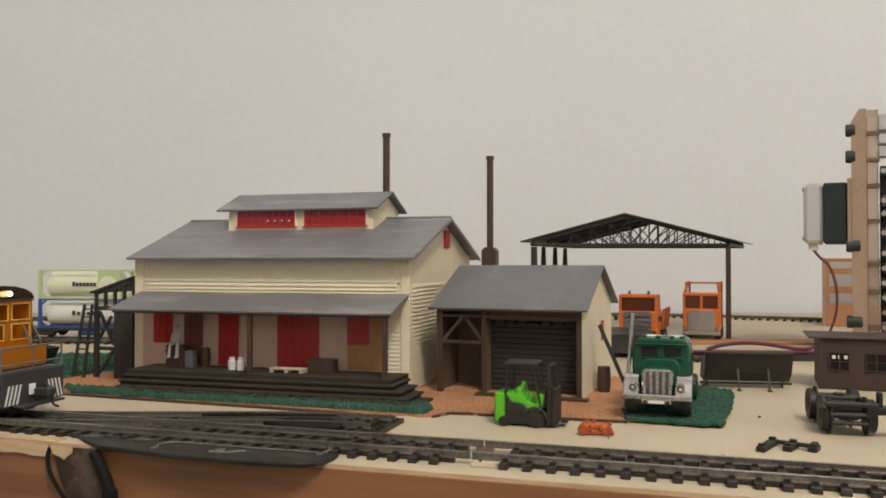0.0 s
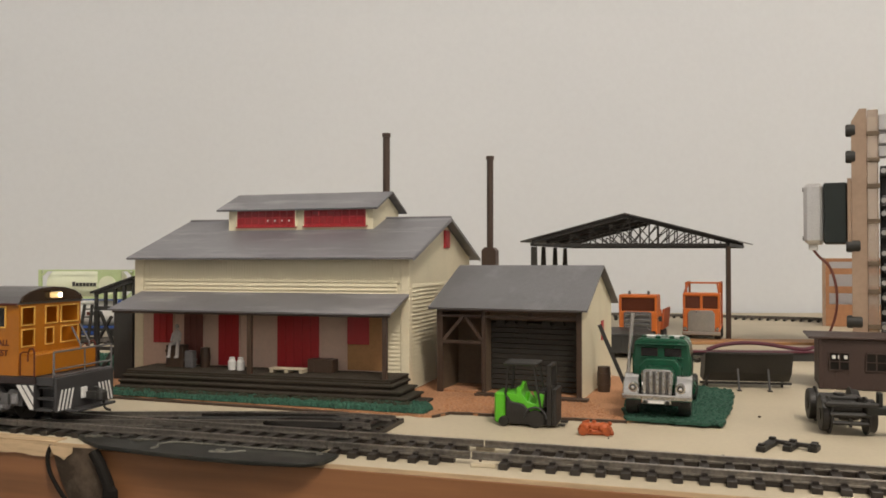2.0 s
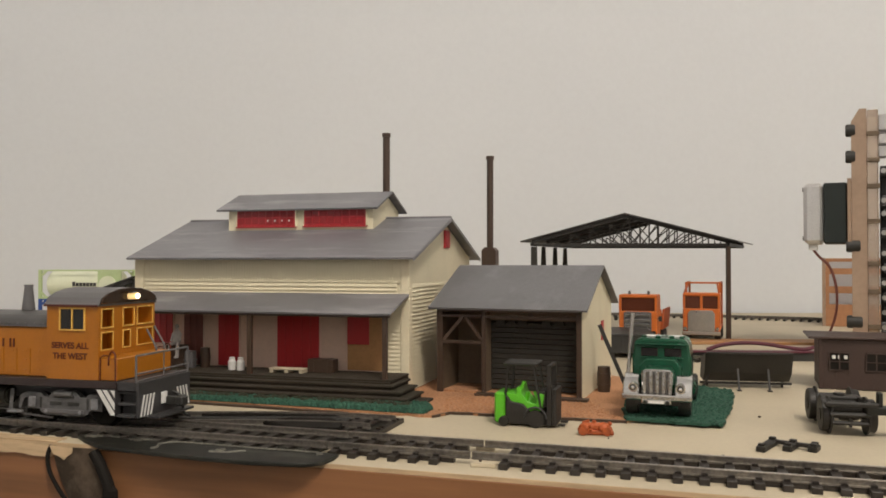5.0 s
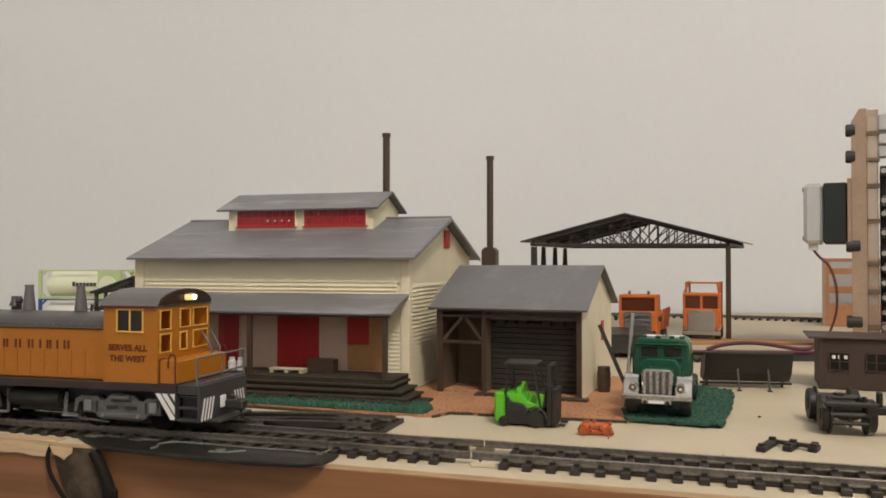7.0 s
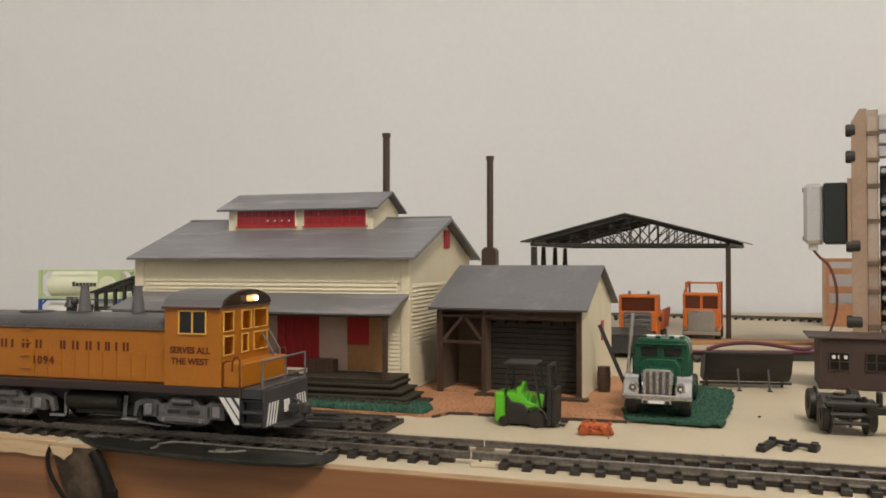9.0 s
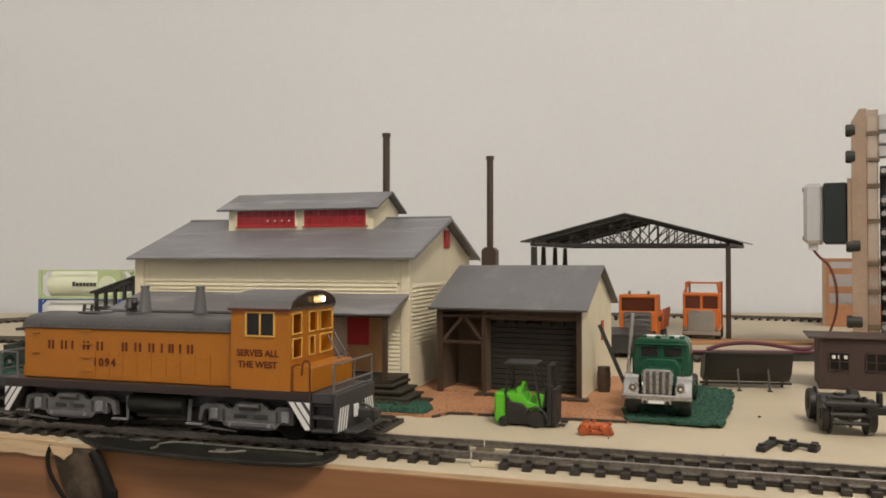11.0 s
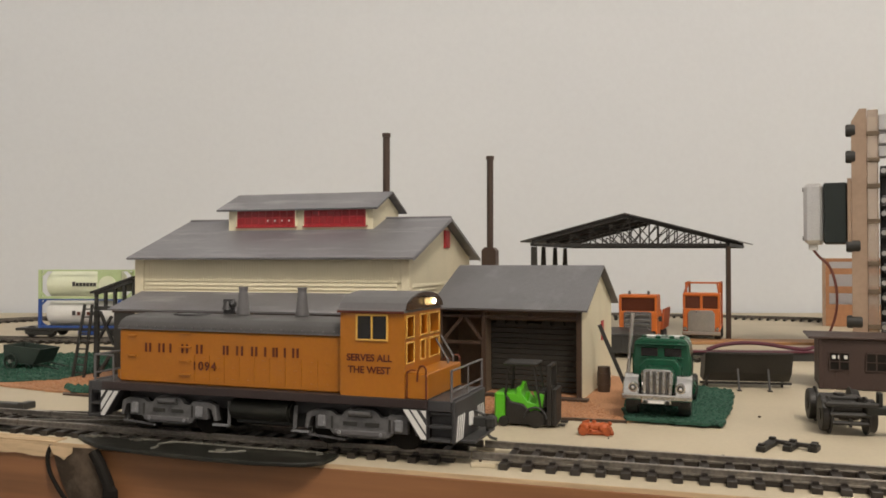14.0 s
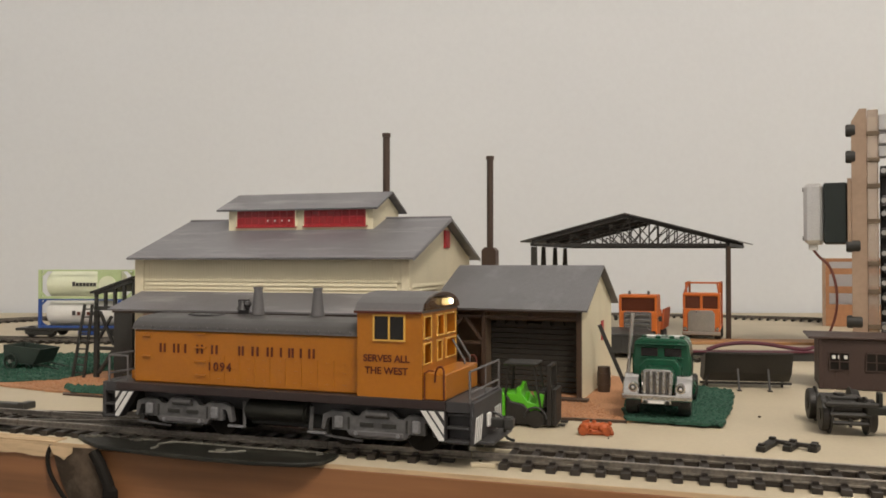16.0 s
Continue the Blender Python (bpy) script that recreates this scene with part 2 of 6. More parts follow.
# ---- tracks ----
def tie_mesh(length=28.0, width=2.9, high=1.9):
    s = Shape().box(-width / 2, width / 2, -length / 2, length / 2, 0, high, 0.15)
    for y in (-9.9, -6.6, 6.6, 9.9):
        s.box(-0.9, 0.9, y - 0.45, y + 0.45, high, high + 0.7)
    return s.mesh("tie", M_TIE)


def rail_shape(x0, x1, y, z0=1.6, z1=3.9):
    h = z1 - z0
    return Shape().prism([(y - 0.95, z0), (y + 0.95, z0), (y + 0.95, z0 + 0.35), (y + 0.3, z0 + 0.6), (y + 0.3, z1 - 0.7),
                          (y + 0.5, z1 - 0.55), (y + 0.5, z1 - 0.05), (y - 0.5, z1 - 0.05), (y - 0.5, z1 - 0.55), (y - 0.3, z1 - 0.7),
                          (y - 0.3, z0 + 0.6), (y - 0.95, z0 + 0.35)], x0, x1, "x")


TIE = tie_mesh()


def track(name, at, x0, x1, label, pitch=7.2, gaps=(), webs=True):
    t = thing(name, at, label, "railway track")
    for y in (-8.6, 8.6):
        r = part("rail", rail_shape(x0, x1, y), M_RAIL, t, "worn metal rail")
        part("rail_head", Shape().box(x0, x1, y - 0.52, y + 0.52, 3.5, 3.92, 0.1), M_HEAD, r, "bright running edge")
    n = int((x1 - x0) / pitch)
    web = Shape()
    for i in range(n):
        x = x0 + (i + 0.5) * pitch
        if any(a < x < b for a, b in gaps):
            continue
        part("tie", TIE, M_TIE, t, at=mp(x, 0))
        if webs and i < n - 1:
            for y in (-8.6, 8.6):
                web.box(x + 1.3, x + pitch - 1.3, y - 1.1, y + 1.1, 0.1, 1.5)
    if webs and len(web.bm.verts):
        tagged(part("tie_web", web, M_TIE, t), kind="stuff")
    return t


NEAR = mp(-53.2, 287.8, 0, -TRK)
track("near_track", NEAR, 68, 420, "model railway track with dark plastic ties and worn rails", 7.4, gaps=((66.0, 72.0),))
track("near_track", NEAR, 18, 67.4, "model railway track with dark plastic ties", 7.0, gaps=((62, 68),))
# ---- the freight house ----
def ribbed(x0, x1, p, q, thick=0.9, pitch=1.6, amp=0.16, skew=0.0):
    """A corrugated roof sheet from the eave p to the ridge q, both (y, z), with ribs down the slope."""
    s = Shape()
    n = int((x1 - x0) / pitch) * 4
    dy, dz = q[0] - p[0], q[1] - p[1]
    ln = math.hypot(dy, dz)
    ny, nz = -dz / ln, dy / ln
    if nz < 0:
        ny, nz = -ny, -nz

    def top(u, v):
        w = amp * math.sin(u * n / 4 * 2 * math.pi)
        return (x0 - skew * v + (x1 - x0 + skew * v) * u, p[0] + dy * v + ny * w, p[1] + dz * v + nz * w)

    def low(u, v):
        return (x0 - skew * v + (x1 - x0 + skew * v) * u, p[0] + dy * v - ny * thick, p[1] + dz * v - nz * thick)
    s.sheet(n, 1, top)
    s.sheet(n, 1, low)
    for v in (0, 1):
        s.sheet(n, 1, lambda u, w: [a + (b - a) * w for a, b in zip(top(u, v), low(u, v))])
    for u in (0, 1):
        s.sheet(1, 1, lambda a, w: [c + (d - c) * w for c, d in zip(top(u, a), low(u, a))])
    bmesh.ops.remove_doubles(s.bm, verts=s.bm.verts, dist=0.001)
    return s


def boards(parent, name, mesh, places, mat):
    for m in places:
        part(name, mesh, mat, parent, at=m)


def freight_house():
    """Origin: the front corner by the shed; x along the front, y to the back."""
    h = thing("freight_house", mp(-17, 396, 0, -16), "cream plastic model freight house with grey roofs and red doors", "building")
    W, D, EV, RG = 153.6, 122.0, 67.4, 89.0
    # front wall with its openings, and the wall sheets behind the boards
    front = part("front_wall", Shape().box(-W, 0, 0, 2, 1, EV), M_CREAM, h)
    part("back_wall", Shape().box(-W, 0, D - 2, D, 1, EV), M_CREAM, h)
    gable = [(2, 1), (D - 2, 1), (D - 2, EV), (D / 2, RG - 1.5), (2, EV)]
    gw = part("gable_wall", Shape().prism(gable, -2, 0, "x"), M_CREAM, h)
    part("gable_wall", Shape().prism(gable, -W, -W + 2, "x"), M_CREAM, h)
    # upright boarding above, clapboard below
    slat = Shape().box(-0.68, 0.68, -0.28, 0.02, 0, 12.4, 0.06).mesh("upright_board", M_CREAM)
    boards(front, "upright_board", slat, [mp(-W + 7 + i * 1.5, 0, 54.5) for i in range(int((W - 14) / 1.5))], M_CREAM)
    clap = Shape().prism([(-1.15, 0), (0.02, 0), (0.02, 1.98), (-0.15, 1.98)], -W + 5.5, -5.5, "x").mesh("clapboard", M_CREAM)
    boards(front, "clapboard", clap, [mp(0, 0, 48.0 + i * 2.0) for i in range(3)], M_CREAM)
    short = Shape().prism([(-0.85, 0), (0.02, 0), (0.02, 1.98), (-0.15, 1.98)], -10.2, -3.6, "x").mesh("clapboard", M_CREAM)
    boards(front, "clapboard", short, [mp(0, 0, 6 + i * 2.0) for i in range(21)], M_CREAM)
    side = Shape().prism([(0.9, 0), (-0.02, 0), (-0.02, 1.98), (0.15, 1.98)], 4.5, D - 4, "y").mesh("clapboard", M_CREAM)
    boards(gw, "clapboard", side, [mp(0, 0, 1.5 + i * 2.0) for i in range(26)], M_CREAM)
    for y0, y1 in ((-0.9, 4.2),):
        part("corner_trim", Shape().box(-3.4, 0.9, y0, 0.0, 1, EV - 0.5, 0.2), M_CREAM, h)
        part("corner_trim", Shape().box(0.0, 0.9, 0.02, y1, 1, EV + 0.5, 0.2), M_CREAM, h)
    part("corner_trim", Shape().box(-W - 0.9, -W + 4.6, -0.9, 0, 1, EV - 0.5, 0.2), M_CREAM, h)
    part("band_board", Shape().box(-W + 4.8, -3.6, -0.9, 0.0, 53.9, 54.9, 0.1), M_CREAM, h)
    # wall behind the porch
    part("porch_wall", Shape().box(-W + 4.7, -10.4, -0.7, -0.03, 8.5, 46.8), M_PORCHWALL, h, "pale grey boarding behind the porch")
    def opening(name, x0, x1, z0, z1, mat, lab, deep=0.9, split=0):
        d = part(name, Shape().box(x0, x1, -0.7 - deep, -0.72, z0, z1, 0.12), mat, h, lab)
        fr = Shape()
        for b in ((x0 - 0.8, x0 - 0.05, z0, z1 + 0.8), (x1 + 0.05, x1 + 0.8, z0, z1 + 0.8)):
            fr.box(b[0], b[1], -1.3, -0.72, b[2], b[3], 0.1)
        fr.box(x0 - 0.05, x1 + 0.05, -1.3, -0.72, z1 + 0.05, z1 + 0.8, 0.1)
        part("frame", fr, M_PORCHWALL, d)
        for i in range(1, split):
            x = x0 + (x1 - x0) * i / split
            part("batten", Shape().box(x - 0.25, x + 0.25, -2.0 - deep + 0.9, -1.62, z0 + 0.4, z1 - 0.4, 0.08), mat, d)
        return d
    opening("window_shutter", -142.2, -130.6, 21.5, 37.5, M_RED, "red louvred shutter", split=3)
    opening("door", -123.6, -112.4, 10.8, 37.5, M_DOORBROWN, "red-brown door in shade", split=3)
    opening("door", -103.2, -91.4, 10.8, 37.5, M_RED, "red door", split=3)
    opening("sliding_door", -69.2, -46.4, 10.8, 38.0, M_RED, "wide red sliding door", 1.3, split=5)
    opening("bay_panel", -31.2, -10.9, 10.8, 38.0, M_TAN, "tan board panel, lightened for warm light, with a red upper half", 0.5)
    part("bay_shutter", Shape().box(-31.0, -19.6, -2.0, -1.22, 23.5, 37.8, 0.12), M_RED, h, "red shutter")
    # roofs
    for a, b in (((-8, 66.4), (D / 2, RG)), ((D + 8, 66.4), (D / 2, RG))):
        part("roof", ribbed(-W - 1.0, 5.0, a, b, 1.1, 1.15, 0.05, 6.5), M_GREYROOF, h, "grey ribbed roof sheet")
    part("ridge_cap", Shape().rod((-W - 7.0, D / 2, RG + 0.1), (5, D / 2, RG + 0.1), 0.8, seg=10), M_GREYROOF, h)
    part("fascia_board", Shape().bar((5.05, -7.2, 65.6), (5.05, D / 2, RG - 1.2), 0.8, 1.6), M_GREYROOF, h)
    part("fascia_board", Shape().bar((5.05, D + 7.2, 65.6), (5.05, D / 2, RG - 1.2), 0.8, 1.6), M_GREYROOF, h)
    # gable louvre
    gv = part("gable_shutter", Shape().box(0.05, 1.3, 62.5, 71.5, 72.0, 82.0, 0.2), M_RED, h, "small red gable shutter")
    for i in range(6):
        part("slat", Shape().box(1.25, 1.7, 63.3, 70.7, 72.9 + i * 1.5, 73.7 + i * 1.5, 0.05), M_RED, gv)
    # clerestory on the ridge
    c0, c1 = -122.0, -33.5
    cg = [(40, 79), (82, 79), (82, 94.2), (61, 102.8), (40, 94.2)]
    body = part("clerestory", Shape().prism(cg, c0, c1, "x"), M_CREAM, h)
    for x0, x1 in ((-116, -79.6), (-74.2, -37.3)):
        w = part("clerestory_window", Shape().box(x0, x1, 39.0, 39.97, 84.4, 93.7), M_RED, h, "red framed clerestory window")
        hole = Shape()
        nx = 8
        for i in range(nx):
            for j in range(2):
                xa = x0 + 0.9 + i * (x1 - x0 - 1.2) / nx
                za = 85.6 + j * 4.0
                hole.box(xa, xa + (x1 - x0 - 1.2) / nx - 0.8, 38.75, 39.2, za, za + 3.3)
        part("pane", hole, material("red_tinted_pane", (0.30, 0.015, 0.02), 0.12, 0, 900, 0.1, 0.0), w, "dark red glossy panes")
        # white beads put in for the bright light spots on this window
        if x0 < -100:
            for i in range(4):
                part("painted_light_spot", Shape().ball((x0 + 19.5 + i * 4.4, 38.7, 87.4), 0.55, 8, (1, 0.4, 1)), M_WHITE, w, "white bead painted for a bright spot of light")
        for x in (x0 - 0.8, x1 + 0.1):
            part("frame", Shape().box(x, x + 0.7, 38.4, 39.97, 83.8, 94.0, 0.1), M_CREAM, w)
        part("sill", Shape().box(x0 - 0.8, x1 + 0.8, 38.4, 39.97, 83.5, 84.3, 0.1), M_RED, w)
    for a, b in (((35.5, 93.8), (61, 104.4)), ((86.5, 93.8), (61, 104.4))):
        part("clerestory_roof", ribbed(c0 - 5.5, c1 + 4.0, a, b, 1.0, 1.15, 0.05), M_GREYROOF, h, "grey ribbed roof sheet")
    # porch
    part("porch_roof", ribbed(-W + 3.6, 0.8, (-28.5, 40.6), (-0.9, 48.6), 0.9, 1.15, 0.05), M_GREYROOF, h, "grey ribbed lean-to roof sheet")
    for x in (-71.5, -2.6):
        part("porch_post", Shape().box(x - 1.1, x + 1.1, -26.6, -24.4, 10.4, 40.6, 0.15), M_BROWN, h, "dark brown post")
    part("porch_beam", Shape().box(-W + 5, -0.5, -26.8, -24.2, 38.6, 40.4, 0.15), M_BROWN, h)
    # deck of planks, then steps along the whole front
    dk = part("deck", Shape().box(-W + 14.0, 0.5, -27.5, -1.0, 1.02, 9.4), M_STEP, h, "dark brown timber deck")
    pl = Shape().box(-W + 13.6, 1.0, -1.22, 1.22, 0, 0.9, 0.12).mesh("plank", M_STEP)
    boards(dk, "plank", pl, [mp(0, -2.6 - 2.55 * i, 9.45) for i in range(10)], M_BROWN)
    # steps down the front, each lower one reaching further out at the shed end
    for i, (x, y) in enumerate(((3.4, -6.0), (8.4, -10.5), (12.9, -15.0), (18.7, -19.5))):
        z, yf = 8.6 - 2.1 * i, -31.0 - 4.2 * i
        part("step", Shape().box(-W + 14.2 + 1.2 * i, x, yf, y, z - 1.1, z, 0.25), M_STEP, h, "dark timber step")
        part("riser", Shape().box(-W + 14.8 + 1.2 * i, x - 1.2, yf + 0.8, y - 1.0, 1.0 + 0.01 * i, z - 1.12), M_STEP, h)
    return h


freight_house()


def chimney(at, top, foot, r, hood=None):
    c = thing("chimney", at, "tall dark brown stove pipe chimney", "chimney", "chimneys of the freight yard")
    part("pipe", Shape().rod((0, 0, foot), (0, 0, top), r, seg=16), M_BROWN, c)
    part("collar", Shape().rod((0, 0, top - 2.2), (0, 0, top), r + 0.45, seg=16, bevel=0.1), M_BROWN, c)
    if hood:
        b, z0, z1 = hood
        part("hood", Shape().prism([(-b, z0), (b, z0), (b, z1 - 2), (b * 0.6, z1), (-b * 0.6, z1), (-b, z1 - 2)], -b, b, "y", 0.3), M_BROWN, c)
    return c


# first pipe stands through the back slope of the main roof, second behind the shed
chimney(mp(-33.6, 482, 0, -16), 140.5, 76, 2.1)
chimney(mp(28.4, 490, 0, -16), 128.0, 0, 2.0, (4.4, 62.0, 73.0))


# ---- the open shed ----
def open_shed():
    s = thing("open_shed", mp(64, 374, 0, -21), "open-fronted dark timber shed with a grey ribbed roof", "shed")
    W, D, EV, RG = 71.2, 80.0, 42.6, 62.5
    g = [(0, 1), (D, 1), (D, EV), (D / 2, RG - 1.5), (0, EV)]
    side = part("side_wall", Shape().prism(g, -2, 0, "x"), M_CREAM, s, "cream side wall")
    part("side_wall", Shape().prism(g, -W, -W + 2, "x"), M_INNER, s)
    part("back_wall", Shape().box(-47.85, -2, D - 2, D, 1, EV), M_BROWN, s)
    part("back_wall", Shape().box(-W + 2, -47.9, 24, 26, 1, EV), M_INNER, s, "back wall in brown with the shade in its colour")
    for x, wd in ((-W + 1.4, 1.5), (-47.3, 1.0), (-1.4, 1.2)):
        part("post", Shape().box(x - wd, x + wd, -1.4, 0.6 if x < -60 else -0.05, 1, EV - 0.5, 0.15), M_BROWN, s)
    part("lintel", Shape().box(-W, 0, -1.7, -0.1, 40.4, EV - 1.0, 0.15), M_BROWN, s)
    # trussed left bay
    for p, q in (((-W + 3, 25.5), (-48.4, 25.5)), ((-W + 3.2, 26.3), (-58.0, 37.6)), ((-48.5, 27.0), (-56.6, 37.6))):
        part("brace", Shape().bar((p[0], -0.7, p[1]), (q[0], -0.7, q[1]), 1.2, 1.5), M_BROWN, s)
    part("rail", Shape().box(-W + 2.95, -48.35, -1.3, -0.2, 37.6, 38.8, 0.1), M_BROWN, s)
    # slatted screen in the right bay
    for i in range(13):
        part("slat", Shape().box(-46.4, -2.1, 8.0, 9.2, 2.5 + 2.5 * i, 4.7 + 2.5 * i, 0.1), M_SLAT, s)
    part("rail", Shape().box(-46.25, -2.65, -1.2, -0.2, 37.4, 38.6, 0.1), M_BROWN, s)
    # added panel: its paler colour stands for the lighter patches up there
    part("pale_patch_panel", Shape().box(-46.4, -2.1, 6.0, 7.0, 36.0, 41.5), M_INNER, s, "added paler panel for the lighter patches under the eave")
    part("strut", Shape().box(-25.4, -23.6, -1.25, -0.15, 38.65, 40.35, 0.1), M_BROWN, s)
    for x, dz in ((-41.5, 0.8), (-36, 0.0), (-30.5, 1.2), (-19, 0.4), (-12.5, 1.4), (-7, 0.2)):
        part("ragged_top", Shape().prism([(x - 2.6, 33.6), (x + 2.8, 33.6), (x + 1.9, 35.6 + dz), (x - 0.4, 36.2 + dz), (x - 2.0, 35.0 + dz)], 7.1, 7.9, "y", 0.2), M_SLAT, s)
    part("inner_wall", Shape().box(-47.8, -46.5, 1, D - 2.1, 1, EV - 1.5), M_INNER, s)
    part("floor_sheet", Shape().box(-W + 2, -2, 0.5, D - 2.1, 1, 1.8), M_EARTH, s)
    part("sill_step", Shape().box(-50, 3.5, -7.5, -1.8, 1.0, 2.2, 0.2), M_BROWN, s)
    for a, bb in (((-5.5, 42.2), (D / 2, RG)), ((D + 5.5, 42.2), (D / 2, RG))):
        part("roof", ribbed(-W - 3.0, 3.2, a, bb, 1.0, 1.15, 0.075), M_SHEDROOF, s, "grey corrugated roof sheet")
    sg = part("notice", Shape().box(0.05, 0.7, 48.0, 53.0, 24.0, 34.0, 0.1), M_RED, s, "small red board")
    return s


open_shed()
# ---- the locomotive ----
M_HOODTOP = material("hood_grey", (0.082, 0.078, 0.077), 0.4, 0, 900, 0.12, 0.06, 60, 0.2)
M_TRUCK = material("truck_dark_grey", (0.125, 0.122, 0.122), 0.38, 0, 500, 0.3, 0.25, 120, 0.3)
M_AXLEBOX = material("pale_grey_casting", (0.30, 0.30, 0.31), 0.35, 0.5, 900, 0.2, 0.1)


def locomotive():
    """Origin: on the rails below its middle; x to the cab end, -y to the viewer."""
    o = thing("switcher_locomotive", mp(-53.2, 287.8, 5.2, -TRK), "armour-yellow and grey switcher locomotive on the near track", "locomotive")
    o.scale = (0.9656, 1.031, 0.9656)
    # frame and sill
    part("sill", Shape().box(-66.6, 62.8, -16.8, 16.8, 13.6, 16.6, 0.25), M_SILL, o, "maroon-brown side sill")
    part("underframe", Shape().box(-60, 58, -9.5, 9.5, 8.0, 13.55, 0.3), M_LDARK, o)
    # hood
    hood = Shape().prism([(-13.6, 16.62), (13.6, 16.62), (13.6, 35.9), (-13.6, 35.9)], -61.2, 31.6, "x", 0.5)
    hd = part("hood", hood, M_YELLOW, o, "yellow engine hood")
    prof = [(-14.0, 35.92), (14.0, 35.92), (14.0, 37.3), (12.9, 38.9), (10.4, 40.3), (5.6, 41.0), (0, 41.3), (-5.6, 41.0), (-10.4, 40.3), (-12.9, 38.9), (-14.0, 37.3)]
    part("hood_top", Shape().prism(prof, -61.8, 31.8, "x", 0.35), M_HOODTOP, o, "dark grey rounded hood top")
    for i in range(9):
        part("door_seam", Shape().box(-28 + i * 6.2, -27.7 + i * 6.2, -13.85, -13.62, 18.0, 27.5), M_YELLOW, hd)
    for z in (19.0, 23.0, 26.2):
        for i in range(9):
            part("latch", Shape().box(-24.6 + i * 6.2, -23.2 + i * 6.2, -13.82, -13.62, z, z + 0.35), M_YELLOW, hd)
    for i in range(4):
        part("grab_step", Shape().box(-34.2, -29.2, -14.2, -13.62, 19.8 + i * 5.0, 20.4 + i * 5.0, 0.1), M_YELLOW, hd)
    for z in (26.0, 33.5):
        part("hood_handle", Shape().box(-57.0, -53.4, -14.3, -13.62, z, z + 0.5, 0.1), M_YELLOW, hd)
    part("hood_lip", Shape().box(-61.6, 31.6, -14.25, -14.02, 36.0, 36.5, 0.05), M_LGREY, o, "pale rubbed lip along the hood")
    ring = [(-38 + 7.5 * math.cos(q), 4.5 * math.sin(q) - 2.0, 41.2) for q in [i * math.pi / 6 for i in range(13)]]
    part("hatch_rim", Shape().hose(ring, 0.3, 8), M_LDARK, o, "thin hatch rim")
    for i in range(22):
        part("rivet", Shape().box(-57 + i * 4.05, -56.3 + i * 4.05, -14.4, -14.05, 37.0, 37.5), M_LGREY, o)
    # stacks and bell on the hood top
    for x in (-17.0, 7.8):
        st = part("exhaust_pipe", Shape().rod((x, 0, 41.4), (x, 0, 51.6), 2.5, 1.45, 16), M_LGREY, o, "grey exhaust stack")
        part("rim", Shape().rod((x, 0, 51.0), (x, 0, 51.7), 1.75, seg=14), M_LGREY, st)
    part("bell", Shape().rod((-23.2, -1, 43.2), (-23.2, -1, 46.4), 2.1, 1.0, 12).box(-25.4, -21.0, -0.6, 0.6, 41.5, 47.0, 0.1).ball((-20.8, -1, 45.2), 1.5, 8), M_LDARK, o, "small dark bell")
    # cab
    c0, c1, cw, cz = 31.9, 55.0, 16.3, 44.6
    cab = part("cab", Shape().box(c0, c1, -cw, -cw + 0.9, 16.65, cz), M_YELLOW, o, "yellow cab side")
    part("cab", Shape().box(c0, c1, cw - 0.9, cw, 16.65, cz), M_YELLOW, o)
    roofp = [(-cw - 0.8, cz - 0.3), (-cw - 0.8, cz + 0.6)]
    for i in range(9):
        a = math.pi * (1 - i / 8)
        roofp.append((math.cos(a) * (cw + 0.2), cz + 0.7 + math.sin(a) * 5.7))
    roofp += [(cw + 0.8, cz + 0.6), (cw + 0.8, cz - 0.3)]
    part("cab_roof", Shape().prism(roofp, c0 - 0.9, c1 + 0.2, "x", 0.2), M_LGREY, o, "grey arched cab roof")
    for sgn in (-1, 1):
        part("roof_trim", Shape().box(c0 - 0.85, c1 + 0.15, *sorted((sgn * (cw + 0.82), sgn * (cw + 1.0))), cz - 0.45, cz + 0.25, 0.05), M_LETTER, o, "dark red roof edge line")
    endp = roofp[2:-2]
    # cab end wall built of posts and rails round its windows
    fw = Shape()
    cols = [(-cw + 0.9, -15.2), (-8.4, -3.3), (3.7, 5.0), (15.1, cw - 0.9)]
    for y0, y1 in cols:
        fw.box(c1 - 1.0, c1 - 0.05, y0, y1, 25.0, cz + 1.4)
    fw.box(c1 - 1.0, c1 - 0.05, -cw + 0.92, cw - 0.92, 16.65, 24.95)
    for y0, y1 in ((-15.2, -8.4), (-3.3, 3.7), (5.0, 15.1)):
        fw.box(c1 - 1.0, c1 - 0.06, y0 - 0.01, y1 + 0.01, 34.6, 35.8)
        fw.box(c1 - 1.0, c1 - 0.06, y0 - 0.01, y1 + 0.01, 24.96, 27.4)
        fw.box(c1 - 1.0, c1 - 0.06, y0 - 0.01, y1 + 0.01, 43.4, cz + 1.3)
    fw.box(c1 - 1.0, c1 - 0.06, 1.5, 3.71, 27.4, 34.6)
    part("cab_end", fw, M_YELLOW, o, "yellow cab end with small windows")
    part("cab_crown", Shape().prism(endp, c1 + 0.25, c1 + 1.2, "x", 0.2), M_CROWN, o, "dark brown arched cab crown")
    part("cab_rear", Shape().box(c0, c0 + 0.9, -cw + 0.92, cw - 0.92, 16.65, cz + 0.6), M_YELLOW, o)
    part("cab_floor", Shape().box(c0 + 0.95, c1 - 1.05, -cw + 0.95, cw - 0.95, 16.65, 24.0), M_TAN, o, "tan cab interior")
